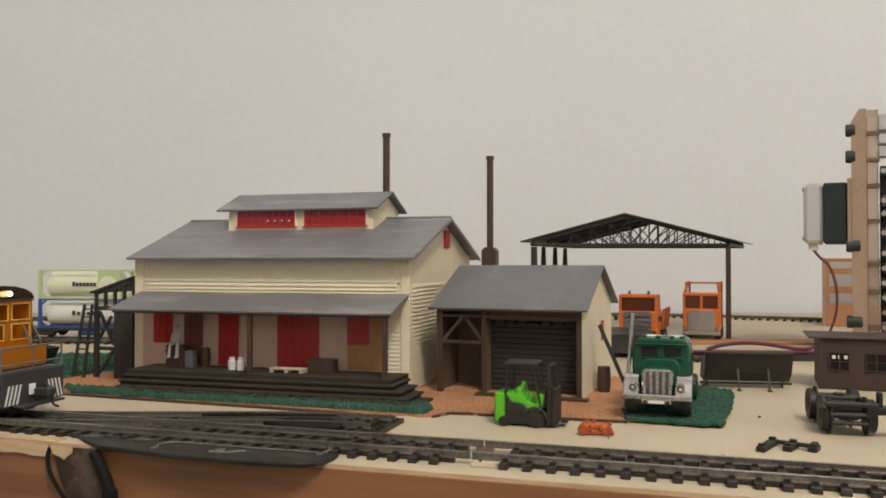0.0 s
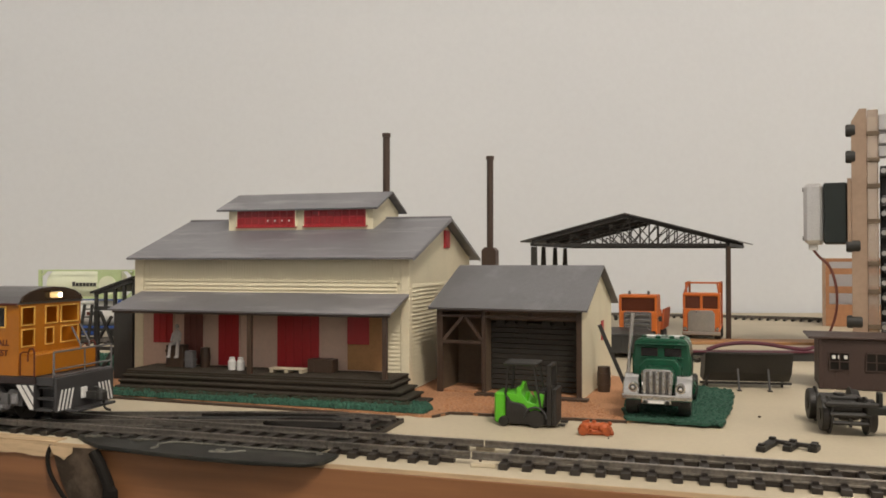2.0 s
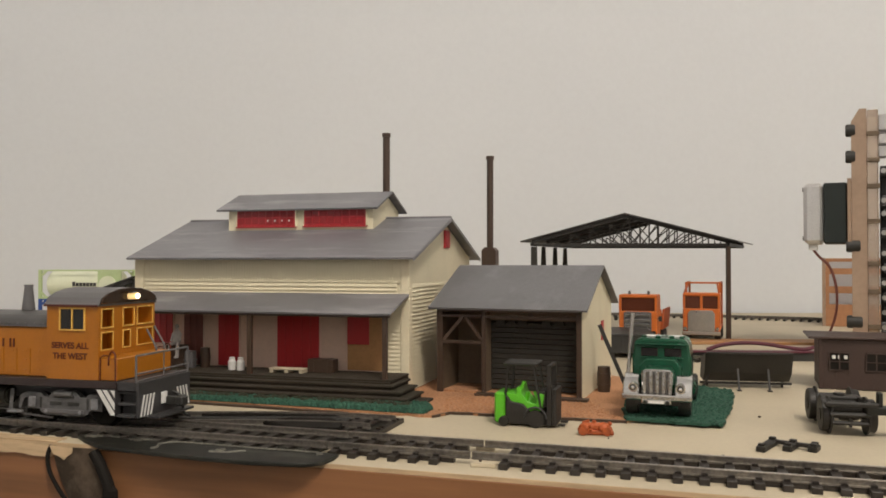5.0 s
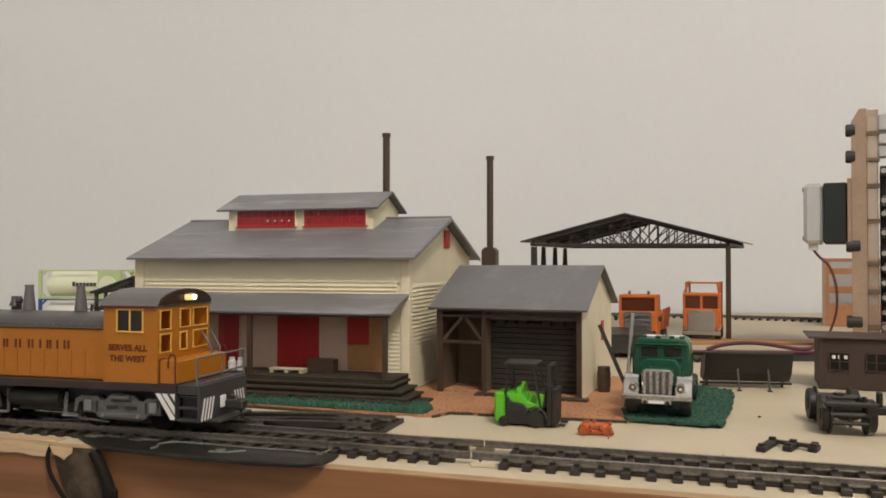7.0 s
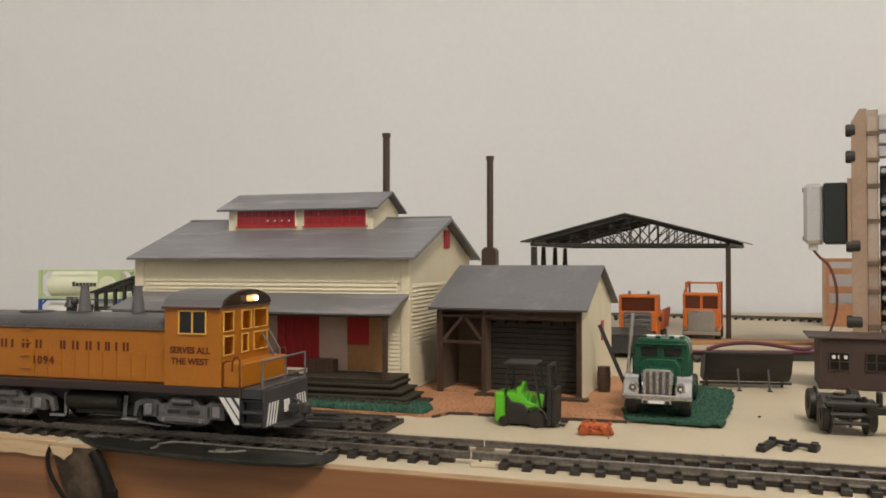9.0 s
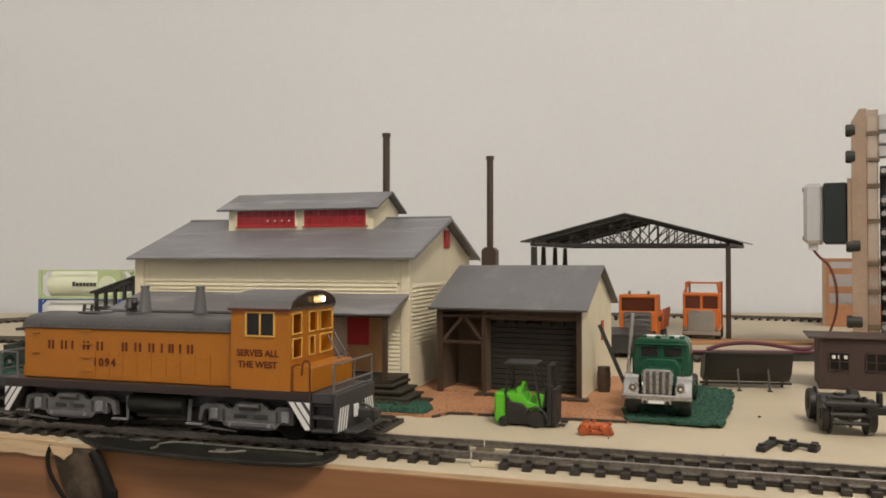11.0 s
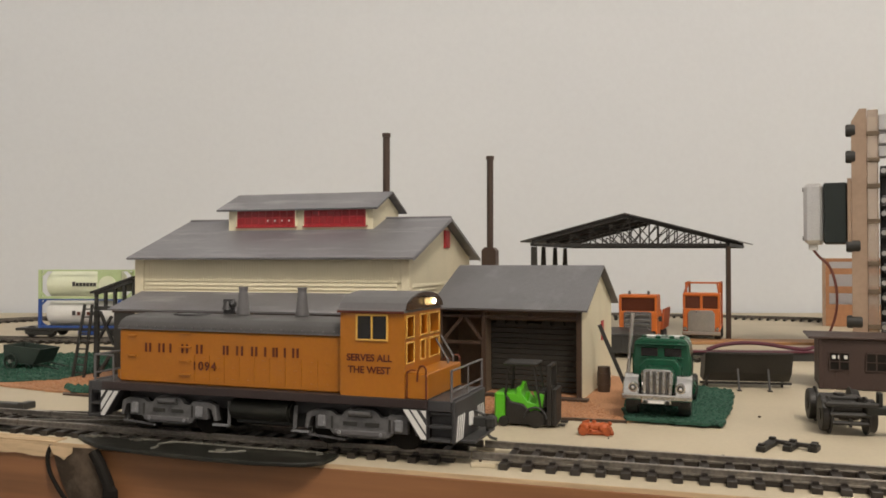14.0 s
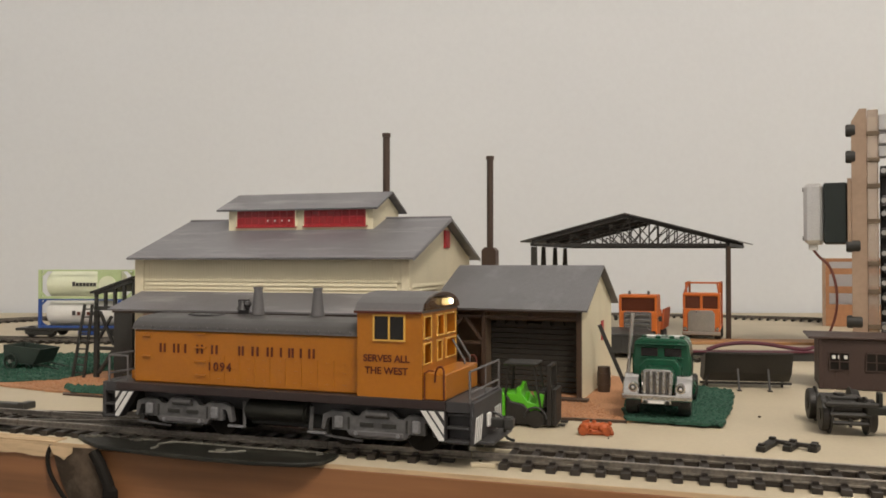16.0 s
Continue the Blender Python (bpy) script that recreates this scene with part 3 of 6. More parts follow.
    # end window frames, thin, painted a lighter yellow for the light on them
    for y0, y1, z0, z1 in ((-15.2, -8.4, 35.8, 43.4), (-15.2, -8.4, 27.4, 34.6), (-3.3, 3.7, 35.8, 43.4), (-3.3, 1.5, 27.4, 34.6),
                           (5.0, 15.1, 35.8, 43.4), (5.0, 15.1, 27.4, 34.6)):
        f = Shape()
        t = 0.55
        f.box(c1 - 0.1, c1 + 0.35, y0, y0 + t, z0, z1, 0.08).box(c1 - 0.1, c1 + 0.35, y1 - t, y1, z0, z1, 0.08)
        f.box(c1 - 0.1, c1 + 0.35, y0 + t, y1 - t, z0, z0 + t, 0.08).box(c1 - 0.1, c1 + 0.35, y0 + t, y1 - t, z1 - t, z1, 0.08)
        part("window_frame", f, M_LITYEL, o, "window frame in yellow lightened as if lit")
    # side windows: dark panes in a frame painted pale as if lit
    for sgn in (-1, 1):
        ys = sorted((sgn * (cw + 0.02), sgn * (cw + 0.5)))
        fr = Shape()
        fr.box(37.6, 49.2, *ys, 43.2, 43.8, 0.08).box(37.6, 49.2, *ys, 35.0, 35.6, 0.08)
        for x in (37.6, 43.1, 48.6):
            fr.box(x, x + 0.65, *ys, 35.65, 43.15, 0.08)
        w = part("side_window", fr, M_LITYEL, o, "side window frame in yellow lightened as if lit")
        yp = sorted((sgn * (cw + 0.03), sgn * (cw + 0.2)))
        for x in (38.3, 43.8):
            part("pane", Shape().box(x, x + 4.75, *yp, 35.65, 43.15), M_DARKWIN, w, "dark window pane")
    # unseen glowing panel, added above the windows to light the cab
    part("cab_fill_panel", Shape().box(c1 - 11, c1 - 3, -4.5, 4.5, 43.6, 44.1, 0.15), M_CABFILL, o, "unseen glowing panel that lights the cab")
    # headlight
    hl = part("headlight", Shape().box(c1 + 1.25, c1 + 3.2, -2.6, 2.6, 46.4, 48.8, 0.5), M_LAMPBOX, o, "glowing headlight housing")
    part("lens", Shape().rod((c1 + 3.2, 1.0, 47.6), (c1 + 4.0, 1.0, 47.6), 0.95, seg=16, bevel=0.2), M_GLOW, hl, "lit warm headlight lens")
    part("hood_lip", Shape().box(c1 + 1.25, c1 + 3.6, -2.9, 2.9, 48.85, 49.4, 0.15), M_CROWN, hl)
    # porch box before the cab
    part("tool_box", Shape().box(c1 + 0.1, 62.9, -16.2, 16.2, 16.65, 25.0, 0.3), M_YELLOW, o, "yellow locker before the cab")
    part("tool_box", Shape().box(-66.5, -61.9, -9, 9, 16.65, 20.0, 0.3), M_YELLOW, o)
    # handrails
    def rails(x, half, sgn):
        for y in (-half, 0.5, half):
            part("rail_post", Shape().tube([(x, y, 16.3), (x, y, 26.2)], 0.42 if y != 0.5 else 0.28), M_LGREY, o, "grey railing post")
        for z, r in ((26.2, 0.4), (19.4, 0.36), (16.9, 0.3)):
            part("end_rail", Shape().tube([(x, -half, z), (x, half, z)], r), M_LGREY, o, "thin grey end railing")
    rails(70.9, 15.8, 1)
    rails(-71.0, 15.2, -1)
    part("corner_rail", Shape().tube([(-71.0, -15.2, 26.2), (-62.5, -15.4, 26.2), (-62.2, -15.4, 16.7)], 0.33), M_LGREY, o)
    for sgn in (-1, 1):
        y = sgn * 16.4
        part("grab_rail", Shape().tube([(55.9, y, 16.7), (55.9, y, 25.2), (57.2, y, 26.0), (59.0, y, 26.0)], 0.25), M_LETTER, o)
        part("grab_rail", Shape().tube([(59.4, y, 22.4), (59.6, y, 25.8), (60.4, y, 27.3), (61.6, y, 27.5), (62.4, y, 26.4), (62.5, y, 16.7)], 0.32), M_LETTER, o, "dark curved grab rail")
    for x, y, z in ((60.2, 15.6, 34.5), (60.0, 10.8, 33.6)):
        part("stair_rail", Shape().tube([(c1 + 0.4, y, z), (x, y, z - 7.5), (x, y, 25.0)], 0.4), M_LGREY, o, "thin grey stair rail")
    # end platforms, pilots and steps
    for sgn, x, ln in ((1, 62.8, 8.0), (-1, -66.6, 5.6)):
        xe = x + sgn * ln
        part("end_platform", Shape().box(*sorted((x + sgn * 0.02, xe)), -15.9, 15.9, 13.0, 16.4, 0.2), M_LDARK, o, "grey end platform")
        e = part("pilot", Shape().box(*sorted((xe + sgn * 0.02, xe + sgn * 1.4)), -15.9, 15.9, 3.0, 16.4, 0.3), M_LDARK, o, "grey pilot with white hazard stripes")
        for y, lean in ((-15.2, 1), (6.4, -1)):
            for k in range(4):
                yy = y + k * 1.9 + (2.2 if lean < 0 else 0)
                part("hazard_stripe", Shape().prism([(yy, 3.6), (yy + 0.8, 3.6), (yy + 0.8 + lean * 1.9, 11.4), (yy + lean * 1.9, 11.4)], *sorted((xe + sgn * 1.42, xe + sgn * 1.6)), "x"), M_WHITE, e, "white painted stripe")
        part("foot_plate", Shape().box(*sorted((xe + sgn * 1.45, xe + sgn * 6.5)), -11, 11, 2.4, 3.4, 0.2), M_LDARK, e)
        part("coupler", Shape().box(*sorted((xe + sgn * 1.5, xe + sgn * 7)), -1.6, 1.6, 6.0, 9.0, 0.3).box(*sorted((xe + sgn * 6.5, xe + sgn * 10)), -2.0, 2.4, 5.4, 9.6, 0.8), M_BLACK, o, "black coupler")
        part("hose", Shape().hose([(xe + sgn * 1.5, 4.5, 10), (xe + sgn * 5, 4.8, 8), (xe + sgn * 6, 4.8, 2), (xe + sgn * 9, 4.5, 0.8)], 0.5), M_BLACK, o)
        part("white_tab", Shape().box(*sorted((xe + sgn * 1.65, xe + sgn * 2.6)), -3.6, -0.6, 6.6, 11.0, 0.2), M_WHITE, e)
        for side in (-1, 1):
            ys = sorted((side * 13.8, side * 16.9))
            # step well: treads between two cheeks
            for k, z in enumerate((3.4, 7.6, 11.8)):
                part("tread", Shape().box(*sorted((x + sgn * 0.3, xe - sgn * 0.1)), *sorted((side * (12.9), side * (16.6 - k * 0.7))), z, z + 0.9, 0.15), M_LDARK, o)
            part("riser_plate", Shape().box(*sorted((x + sgn * 0.2, xe - sgn * 0.1)), *sorted((side * 12.2, side * 12.75)), 3.0, 13.0), M_LDARK, o)
            stp = part("step_side", Shape().prism([(x, 3.8), (x - sgn * 2.0, 3.8), (x - sgn * 8.6, 13.5), (x, 13.5)], ys[0], ys[1], "y"), M_LDARK, o, "grey step panel")
            for poly in ([(8.1, 13.3), (6.2, 13.3), (0.15, 4.9), (0.15, 4.1), (1.8, 4.1)], [(5.4, 13.3), (3.5, 13.3), (0.15, 8.6), (0.15, 6.0)], [(2.1, 13.3), (0.15, 13.3), (0.15, 10.7)]):
                part("hazard_stripe", Shape().prism([(x - sgn * a, z) for a, z in poly], *sorted((side * 16.92, side * 17.05)), "y"), M_WHITE, stp, "white painted stripe")
    # fuel tank
    part("fuel_tank", Shape().rod((-13, -11.2, 8.8), (11.4, -11.2, 8.8), 3.7, seg=24, bevel=0.8), M_TURN, o, "black cylindrical tank")
    part("fuel_tank", Shape().rod((-13, 11.2, 8.8), (11.4, 11.2, 8.8), 3.7, seg=24, bevel=0.8), M_TURN, o, "black cylindrical tank")
    part("belly", Shape().box(-15, 14, -7, 7, 2.5, 8.0, 0.5), M_BLACK, o)
    # trucks
    for tx in (-38.5, 38.5):
        for side in (-1, 1):
            y0, y1 = sorted((side * 12.2, side * 14.6))
            half = [(4.2, 11.9), (5.6, 11.2), (7.0, 9.5), (9.3, 9.5), (10.8, 10.9), (17.4, 10.9), (20.2, 9.6), (21.0, 4.4), (19.7, 4.4), (18.4, 8.4), (16.8, 8.8), (16.8, 4.6), (11.4, 4.6), (10.4, 3.2), (8.2, 2.4)]
            f = Shape().prism([(tx + a, b) for a, b in half] + [(tx - a, b) for a, b in reversed(half)], y0, y1, "y", 0.15)
            tr = part("truck_frame", f, M_TRUCK, o, "grey cast truck side frame")
            yo, yi = (side * 14.62, side * 15.9)
            for ax in (-14, 14):
                part("axle_box", Shape().box(tx + ax - 1.45, tx + ax + 1.45, *sorted((yo, yi)), 5.4, 9.4, 0.4), M_AXLEBOX, tr, "bright axle box cover")
            for k in (-5.8, 2.2):
                part("slot", Shape().box(tx + k - 0.6, tx + k + 4.6, *sorted((side * 14.6, side * 14.9)), 6.3, 7.7, 0.1), M_BLACK, tr)
            for k in (-10.9, 10.1):
                part("pedestal_gap", Shape().box(tx + k, tx + k + 0.8, *sorted((side * 14.6, side * 14.95)), 5.0, 9.2, 0.1), M_BLACK, tr)
            part("top_gap", Shape().box(tx - 4.4, tx + 4.4, *sorted((side * 14.6, side * 14.9)), 9.2, 10.0, 0.1), M_BLACK, tr)
            for k in (-7.6, 7.6):
                part("bolt", Shape().rod((tx + k, side * 14.6, 4.0), (tx + k, side * 15.6, 4.0), 0.7, seg=10), M_AXLEBOX, tr)
            inn = -1 if tx > 0 else 1
            part("brake_hanger", Shape().bar((tx + inn * 25.4, side * 13.8, 3.6), (tx + inn * 25.0, side * 13.4, 11.6), 0.9, 1.3), M_TRUCK, tr)
            part("brake_lever", Shape().box(*sorted((tx + inn * 19.2, tx + inn * 26.0)), *sorted((side * 13.6, side * 15.2)), 2.7, 3.5, 0.2), M_AXLEBOX, tr, "pale brake lever")
            part("brake_rod", Shape().bar((tx - 20.5, side * 13.4, 2.2), (tx - 6, side * 13.4, 1.2), 0.6, 0.6), M_LGREY, tr)
            part("spring_plank", Shape().box(tx - 9.4, tx + 9.4, *sorted((yo, side * 15.3)), 3.2, 5.0, 0.4), M_LGREY, tr)
            part("brake_cylinder", Shape().rod((tx - 4, side * 14.8, 10.6), (tx + 4, side * 14.8, 10.6), 1.0, seg=10), M_TRUCK, tr)
            part("brake_shoe", Shape().box(tx - 21.6, tx - 19.6, *sorted((side * 8, side * 12)), 2.0, 7.5, 0.3), M_BLACK, tr)
    # wheels
    sets = []
    for ax in (-52.5, -24.5, 24.5, 52.5):
        w = thing("wheelset", mp(ax, 0, 4.5), "", "")
        w.parent = o
        for side in (-1, 1):
            y = side * 7.35
            part("wheel", Shape().rod((0, y, 0), (0, y + side * 2.6, 0), 6.0, seg=28).rod((0, y - side * 0.8, 0), (0, y, 0), 6.6, seg=28).box(-0.7, 0.7, *sorted((y + side * 2.6, y + side * 2.9)), -4, 4), M_CABLE, w)
        part("axle", Shape().rod((0, -7, 0), (0, 7, 0), 1.2), M_BLACK, w)
        sets.append((w, ax))
    # lettering: the line's name as plain bars, number and slogan as they read
    for i, (x, wd) in enumerate(((-49.5, 2.6), (-43.6, 2.7), (-38.7, 0.9), (-33.5, 2.8), (-27.2, 2.7), (-15.9, 2.3), (-10.4, 2.8), (-4.3, 2.5), (1.0, 0.9), (4.3, 2.1), (8.8, 0.9), (12.1, 2.5))):
        s = Shape()
        s.box(x, x + 0.8, -13.82, -13.62, 27.9, 31.2)
        if wd > 1:
            s.box(x + wd - 0.8, x + wd, -13.82, -13.62, 27.9, 31.2)
        part("name_bar", s, M_LETTER, hd, "dark red painted bars")
    words("1094", 4.3, M_LETTER, "road_number", hd, mp(-23.7, -13.9, 23.4, rx=90), spread=1.25, label="dark red number 1094")
    words("SERVES ALL", 3.25, M_LETTER, "slogan", o, mp(42.4, -16.4, 29.3, rx=90), label="dark red slogan lettering")
    words("THE WEST", 3.25, M_LETTER, "slogan", o, mp(42.4, -16.4, 25.3, rx=90), label="dark red slogan lettering")
    return o, sets


LOCO, WHEELSETS = locomotive()
# ---- turnout beneath and behind the locomotive ----
def bend(pts, step):
    """Points and headings every step along a smooth line through pts."""
    out = []
    n = len(pts)
    for i in range(n - 1):
        p0, p1, p2, p3 = (Vector(pts[max(i - 1, 0)]), Vector(pts[i]), Vector(pts[i + 1]), Vector(pts[min(i + 2, n - 1)]))
        for k in range(60):
            t = k / 60
            out.append(0.5 * ((2 * p1) + (p2 - p0) * t + (2 * p0 - 5 * p1 + 4 * p2 - p3) * t * t + (3 * p1 - p0 - 3 * p2 + p3) * t ** 3))
    out.append(Vector(pts[-1]))
    res, acc = [], 0.0
    for a, b in zip(out, out[1:]):
        d = (b - a).length
        while acc <= d:
            p = a + (b - a) * (acc / d)
            res.append((p.x, p.y, math.atan2(b.y - a.y, b.x - a.x)))
            acc += step
        acc -= d
    return res


def rail_along(line, off):
    s = Shape()
    prof = [(-0.95, 1.6), (0.95, 1.6), (0.95, 1.95), (0.3, 2.2), (0.3, 3.1), (0.5, 3.25), (0.5, 3.85), (-0.5, 3.85), (-0.5, 3.25), (-0.3, 3.1), (-0.3, 2.2), (-0.95, 1.95)]
    rings = []
    for x, y, a in line:
        nx, ny = -math.sin(a), math.cos(a)
        rings.append([s.bm.verts.new((x + nx * (off + p), y + ny * (off + p), z)) for p, z in prof])
    k = len(prof)
    for r, q in zip(rings, rings[1:]):
        for i in range(k):
            s.bm.faces.new((r[i], r[(i + 1) % k], q[(i + 1) % k], q[i]))
    s.bm.faces.new(rings[0])
    s.bm.faces.new(rings[-1])
    return s


def curved_track(name, pts, label, pitch=7.6, first=0.0, drop=0.0):
    t = thing(name, mp(0, 0, drop), label, "railway track")
    line = bend(pts, 4.0)
    for off in (-8.6, 8.6):
        part("rail", rail_along(line, off), M_RAIL, t, "worn metal rail")
    for i, (x, y, a) in enumerate(bend(pts, pitch)):
        if i * pitch >= first:
            part("tie", TIE, M_TIE, t, at=mp(x, y, 0, math.degrees(a)))
    return t


def on_near(s, off=0.0):
    c, n = math.cos(radians(TRK)), math.sin(radians(TRK))
    return (-53.2 + s * c + off * n, 287.8 - s * n + off * c)


# the main route runs on to the left, the siding bends away to the back
track("near_track", NEAR, -420, -112, "model railway track with dark plastic ties and worn rails", 7.2)


def turnout():
    t = thing("turnout", NEAR, "black plastic model turnout with an overhanging point plate", "turnout")
    for y in (-8.6, 8.6):
        r = part("rail", rail_shape(-111.6, 17.6, y), M_RAIL, t, "worn metal rail")
        part("rail_head", Shape().box(-111.6, 17.6, y - 0.52, y + 0.52, 3.5, 3.92, 0.1), M_HEAD, r, "bright running edge")
    def shift(x):
        f = min(1.0, max(0.0, (x + 134) / 150.0))
        return 33.0 * f * f * (3 - 2 * f)
    line = []
    for i in range(43):
        x = -134 + i * 3.75
        line.append((x, shift(x), math.atan2(shift(x + 1) - shift(x - 1), 2)))
    for off in (-8.6, 8.6):
        part("rail", rail_along(line[3:] if off > 0 else line[2:-1], off), M_RAIL, t, "worn curved metal rail")
    for i in range(18):
        x = -108 + i * 7.0
        spread = shift(x)
        s = Shape().box(-1.6, 1.6, -15, 15 + spread, 0, 1.9, 0.15)
        part("tie", s, M_TIE, t, at=mp(x, 0))
    for x, y, a in line[34::2]:
        part("tie", TIE, M_TIE, t, at=mp(x, y, 0, math.degrees(a)))
    # guard rails, closure and the solid frog
    part("guard_rail", Shape().bar((-12, -6.2, 2.5), (14, -6.2, 2.5), 0.8, 1.6), M_RAIL, t)
    part("point_blade", Shape().bar((-104, 6.9, 2.6), (-40, 6.4, 2.6), 0.7, 1.5), M_RAIL, t)
    part("point_blade", Shape().bar((-104, -6.9, 2.6), (-40, -1.5, 2.6), 0.7, 1.5), M_RAIL, t)
    part("frog", Shape().prism([(-24, 19.5), (-15, 28.0), (1, 31.5), (9, 23), (11, 15.5), (-7, 11.5)], 1.0, 3.5, "z", 0.3), M_CABLE, t, "solid black plastic frog")
    part("outer_bar", Shape().prism([(-56, 29), (7, 46.8), (8.6, 42.6), (-54, 26)], 0.95, 3.0, "z", 0.3), M_CABLE, t, "long black plastic bar")
    part("dark_slab", Shape().prism([(-150, -13.4), (14, -13.4), (24, 30), (20, 46), (-20, 34), (-70, 20), (-150, 14.5)], 0.03, 0.9, "z"), M_TURN, t, "dark slab filling the gaps between the turnout ties")
    part("outer_web", Shape().prism([(-60, 19.5), (-14, 30), (6, 38), (4, 42), (-20, 34.5), (-62, 22)], 0.2, 2.4, "z", 0.3), M_BLACK, t)
    # the plate that carries the throw, and reaches over the board's edge
    outline = [(-79, -13.6), (24, -13.6), (24.6, -18.5), (23.5, -24.5), (18.5, -29.0), (2, -31.2), (-16.5, -31.2), (-37, -29.6), (-60, -26.6), (-71, -20.5), (-78, -15.5)]
    pl = part("point_plate", Shape().prism(outline, -0.1, 1.3, "z", 0.3).box(-79, 24, -13.55, -13.4, 0.15, 1.2), M_TURN, t, "black point plate over the edge")
    ridge = [[(-41, -19.4, 1.4), (-37.5, -15.6, 1.5), (-28, -15.0, 1.5), (-6, -15.4, 1.5), (17.5, -15.2, 1.5), (18.2, -18.0, 1.4)],
             [(-41, -19.4, 1.4), (-38.5, -23.5, 1.4), (-39.5, -25.5, 1.4)], [(-74, -16.2, 1.4), (-68, -14.6, 1.5), (-60, -14.4, 1.5)],
             [(-55, -16.4, 1.4), (-50, -15.2, 1.5), (-44, -14.6, 1.5)], [(-18, -23.8, 1.4), (-12, -23.2, 1.4), (-7, -19.6, 1.4)]]
    for pts in ridge:
        part("ridge", Shape().hose(pts, 0.38, 8), M_WORN, pl, "pale rubbed ridge")
    for x, y in ((-15, -21.6), (-51.5, -16.2), (-70.5, -15.6)):
        lug = part("lug", Shape().rod((x, y, 1.25), (x, y, 2.0), 1.7, seg=14, bevel=0.2), M_WORN, pl, "worn raised eyelet")
        part("eye", Shape().rod((x, y, 1.9), (x, y, 2.06), 0.9, seg=12), M_BLACK, lug)
    for x in (-64, -57, -30, -22, 2, 9):
        part("clip", Shape().box(x, x + 3.4, -14.6, -13.8, 1.32, 2.3, 0.2), M_TURN, pl)


turnout()
single("track_bar", Shape().box(-21, 0, -2.6, 2.6, 0, 2.2, 0.4).box(-4, 0.2, -3.4, 3.4, 0.0, 2.9, 0.4), M_BLACK, mp(-180.5, 356.6, 0, -TRK),
       "short black plastic bar lying beside the track", "track part")


# a thin hanging cable, and a thick black hose standing for the shadow band
def cables():
    at = mp(-33, 259, 0, -EDGE)
    for pts, r in (([(-109.3, -2.6, -0.6), (-110.0, -3.6, -4), (-109.0, -3.9, -9), (-106.0, -4.2, -13.5), (-102.5, -4.4, -17.5), (-98, -4.6, -22)], 0.75),
                   ([(-90.5, -3.6, -1.5), (-87.0, -4.2, -6), (-84.0, -4.6, -11), (-82.2, -4.8, -15.5)], 1.9)):
        c = thing("cable_and_shadow", at, "black hose before the pine board, drawn for a cable and a shadow band", "cable", "cables at the board edge")
        line = [(x, y, z) for x, y, z in pts]
        part("dark_hose", Shape().hose(line, r, 10), M_CABLE, c)
        e = Vector(line[-1])
        part("end_block", Shape().box(e.x - 3.2, e.x + 2.6, e.y - 1.8, e.y + 1.6, e.z - 4.5, e.z + 3.2, 1.4), M_CABLE, c, "black block at the lower end")
    def flap(u, v):
        left = -108.8 + 9.0 * v ** 1.6
        right = -91.5 + 4.5 * math.sin(1.9 * v)
        return (left + (right - left) * u, -1.5 - 1.9 * math.sin(math.pi * (0.15 + 0.7 * u)) - 0.5 * v, -0.6 - 20.5 * v - 0.9 * math.sin(7 * u) * v)
    s = Shape().sheet(14, 14, flap)
    bmesh.ops.solidify(s.bm, geom=s.bm.faces[:], thickness=0.35)
    single("peeling_flap", s, M_FLAP, at, "worn brown card flap peeling off the board edge", "flap")
    single("edge_clip", Shape().prism([(-108.8, -0.3), (-99.0, -0.3), (-99.2, -2.6), (-101, -3.6), (-102.5, -5.0), (-104.5, -3.9), (-107.2, -3.2)], -4.2, -3.9, "y"), M_PLY, at,
           "splintered raw wood at the board edge", "wood splinter")
    rnd = random.Random(12)
    low = [(-110.0 - i * 4.0, -4.2 - rnd.uniform(0, 1.1)) for i in range(30)]
    single("raw_edge", Shape().prism([(-109.5, -0.2)] + low + [(-227.0, -0.2)], -2.2, -1.22, "y"), M_PLY, at, "ragged raw plywood edge along the board", "wood edge")
    lip = [(-109.5, -0.8)] + [(-109.5 - i * 6.0, -1.1 + rnd.uniform(-0.3, 0.3)) for i in range(20)] + [(-227.0, 5.2), (-109.5, 5.2)]
    single("raw_lip", Shape().prism(lip, 0.02, 0.35, "z"), M_PLY, at, "bare splintered plywood lip at the board edge", "wood edge")


cables()


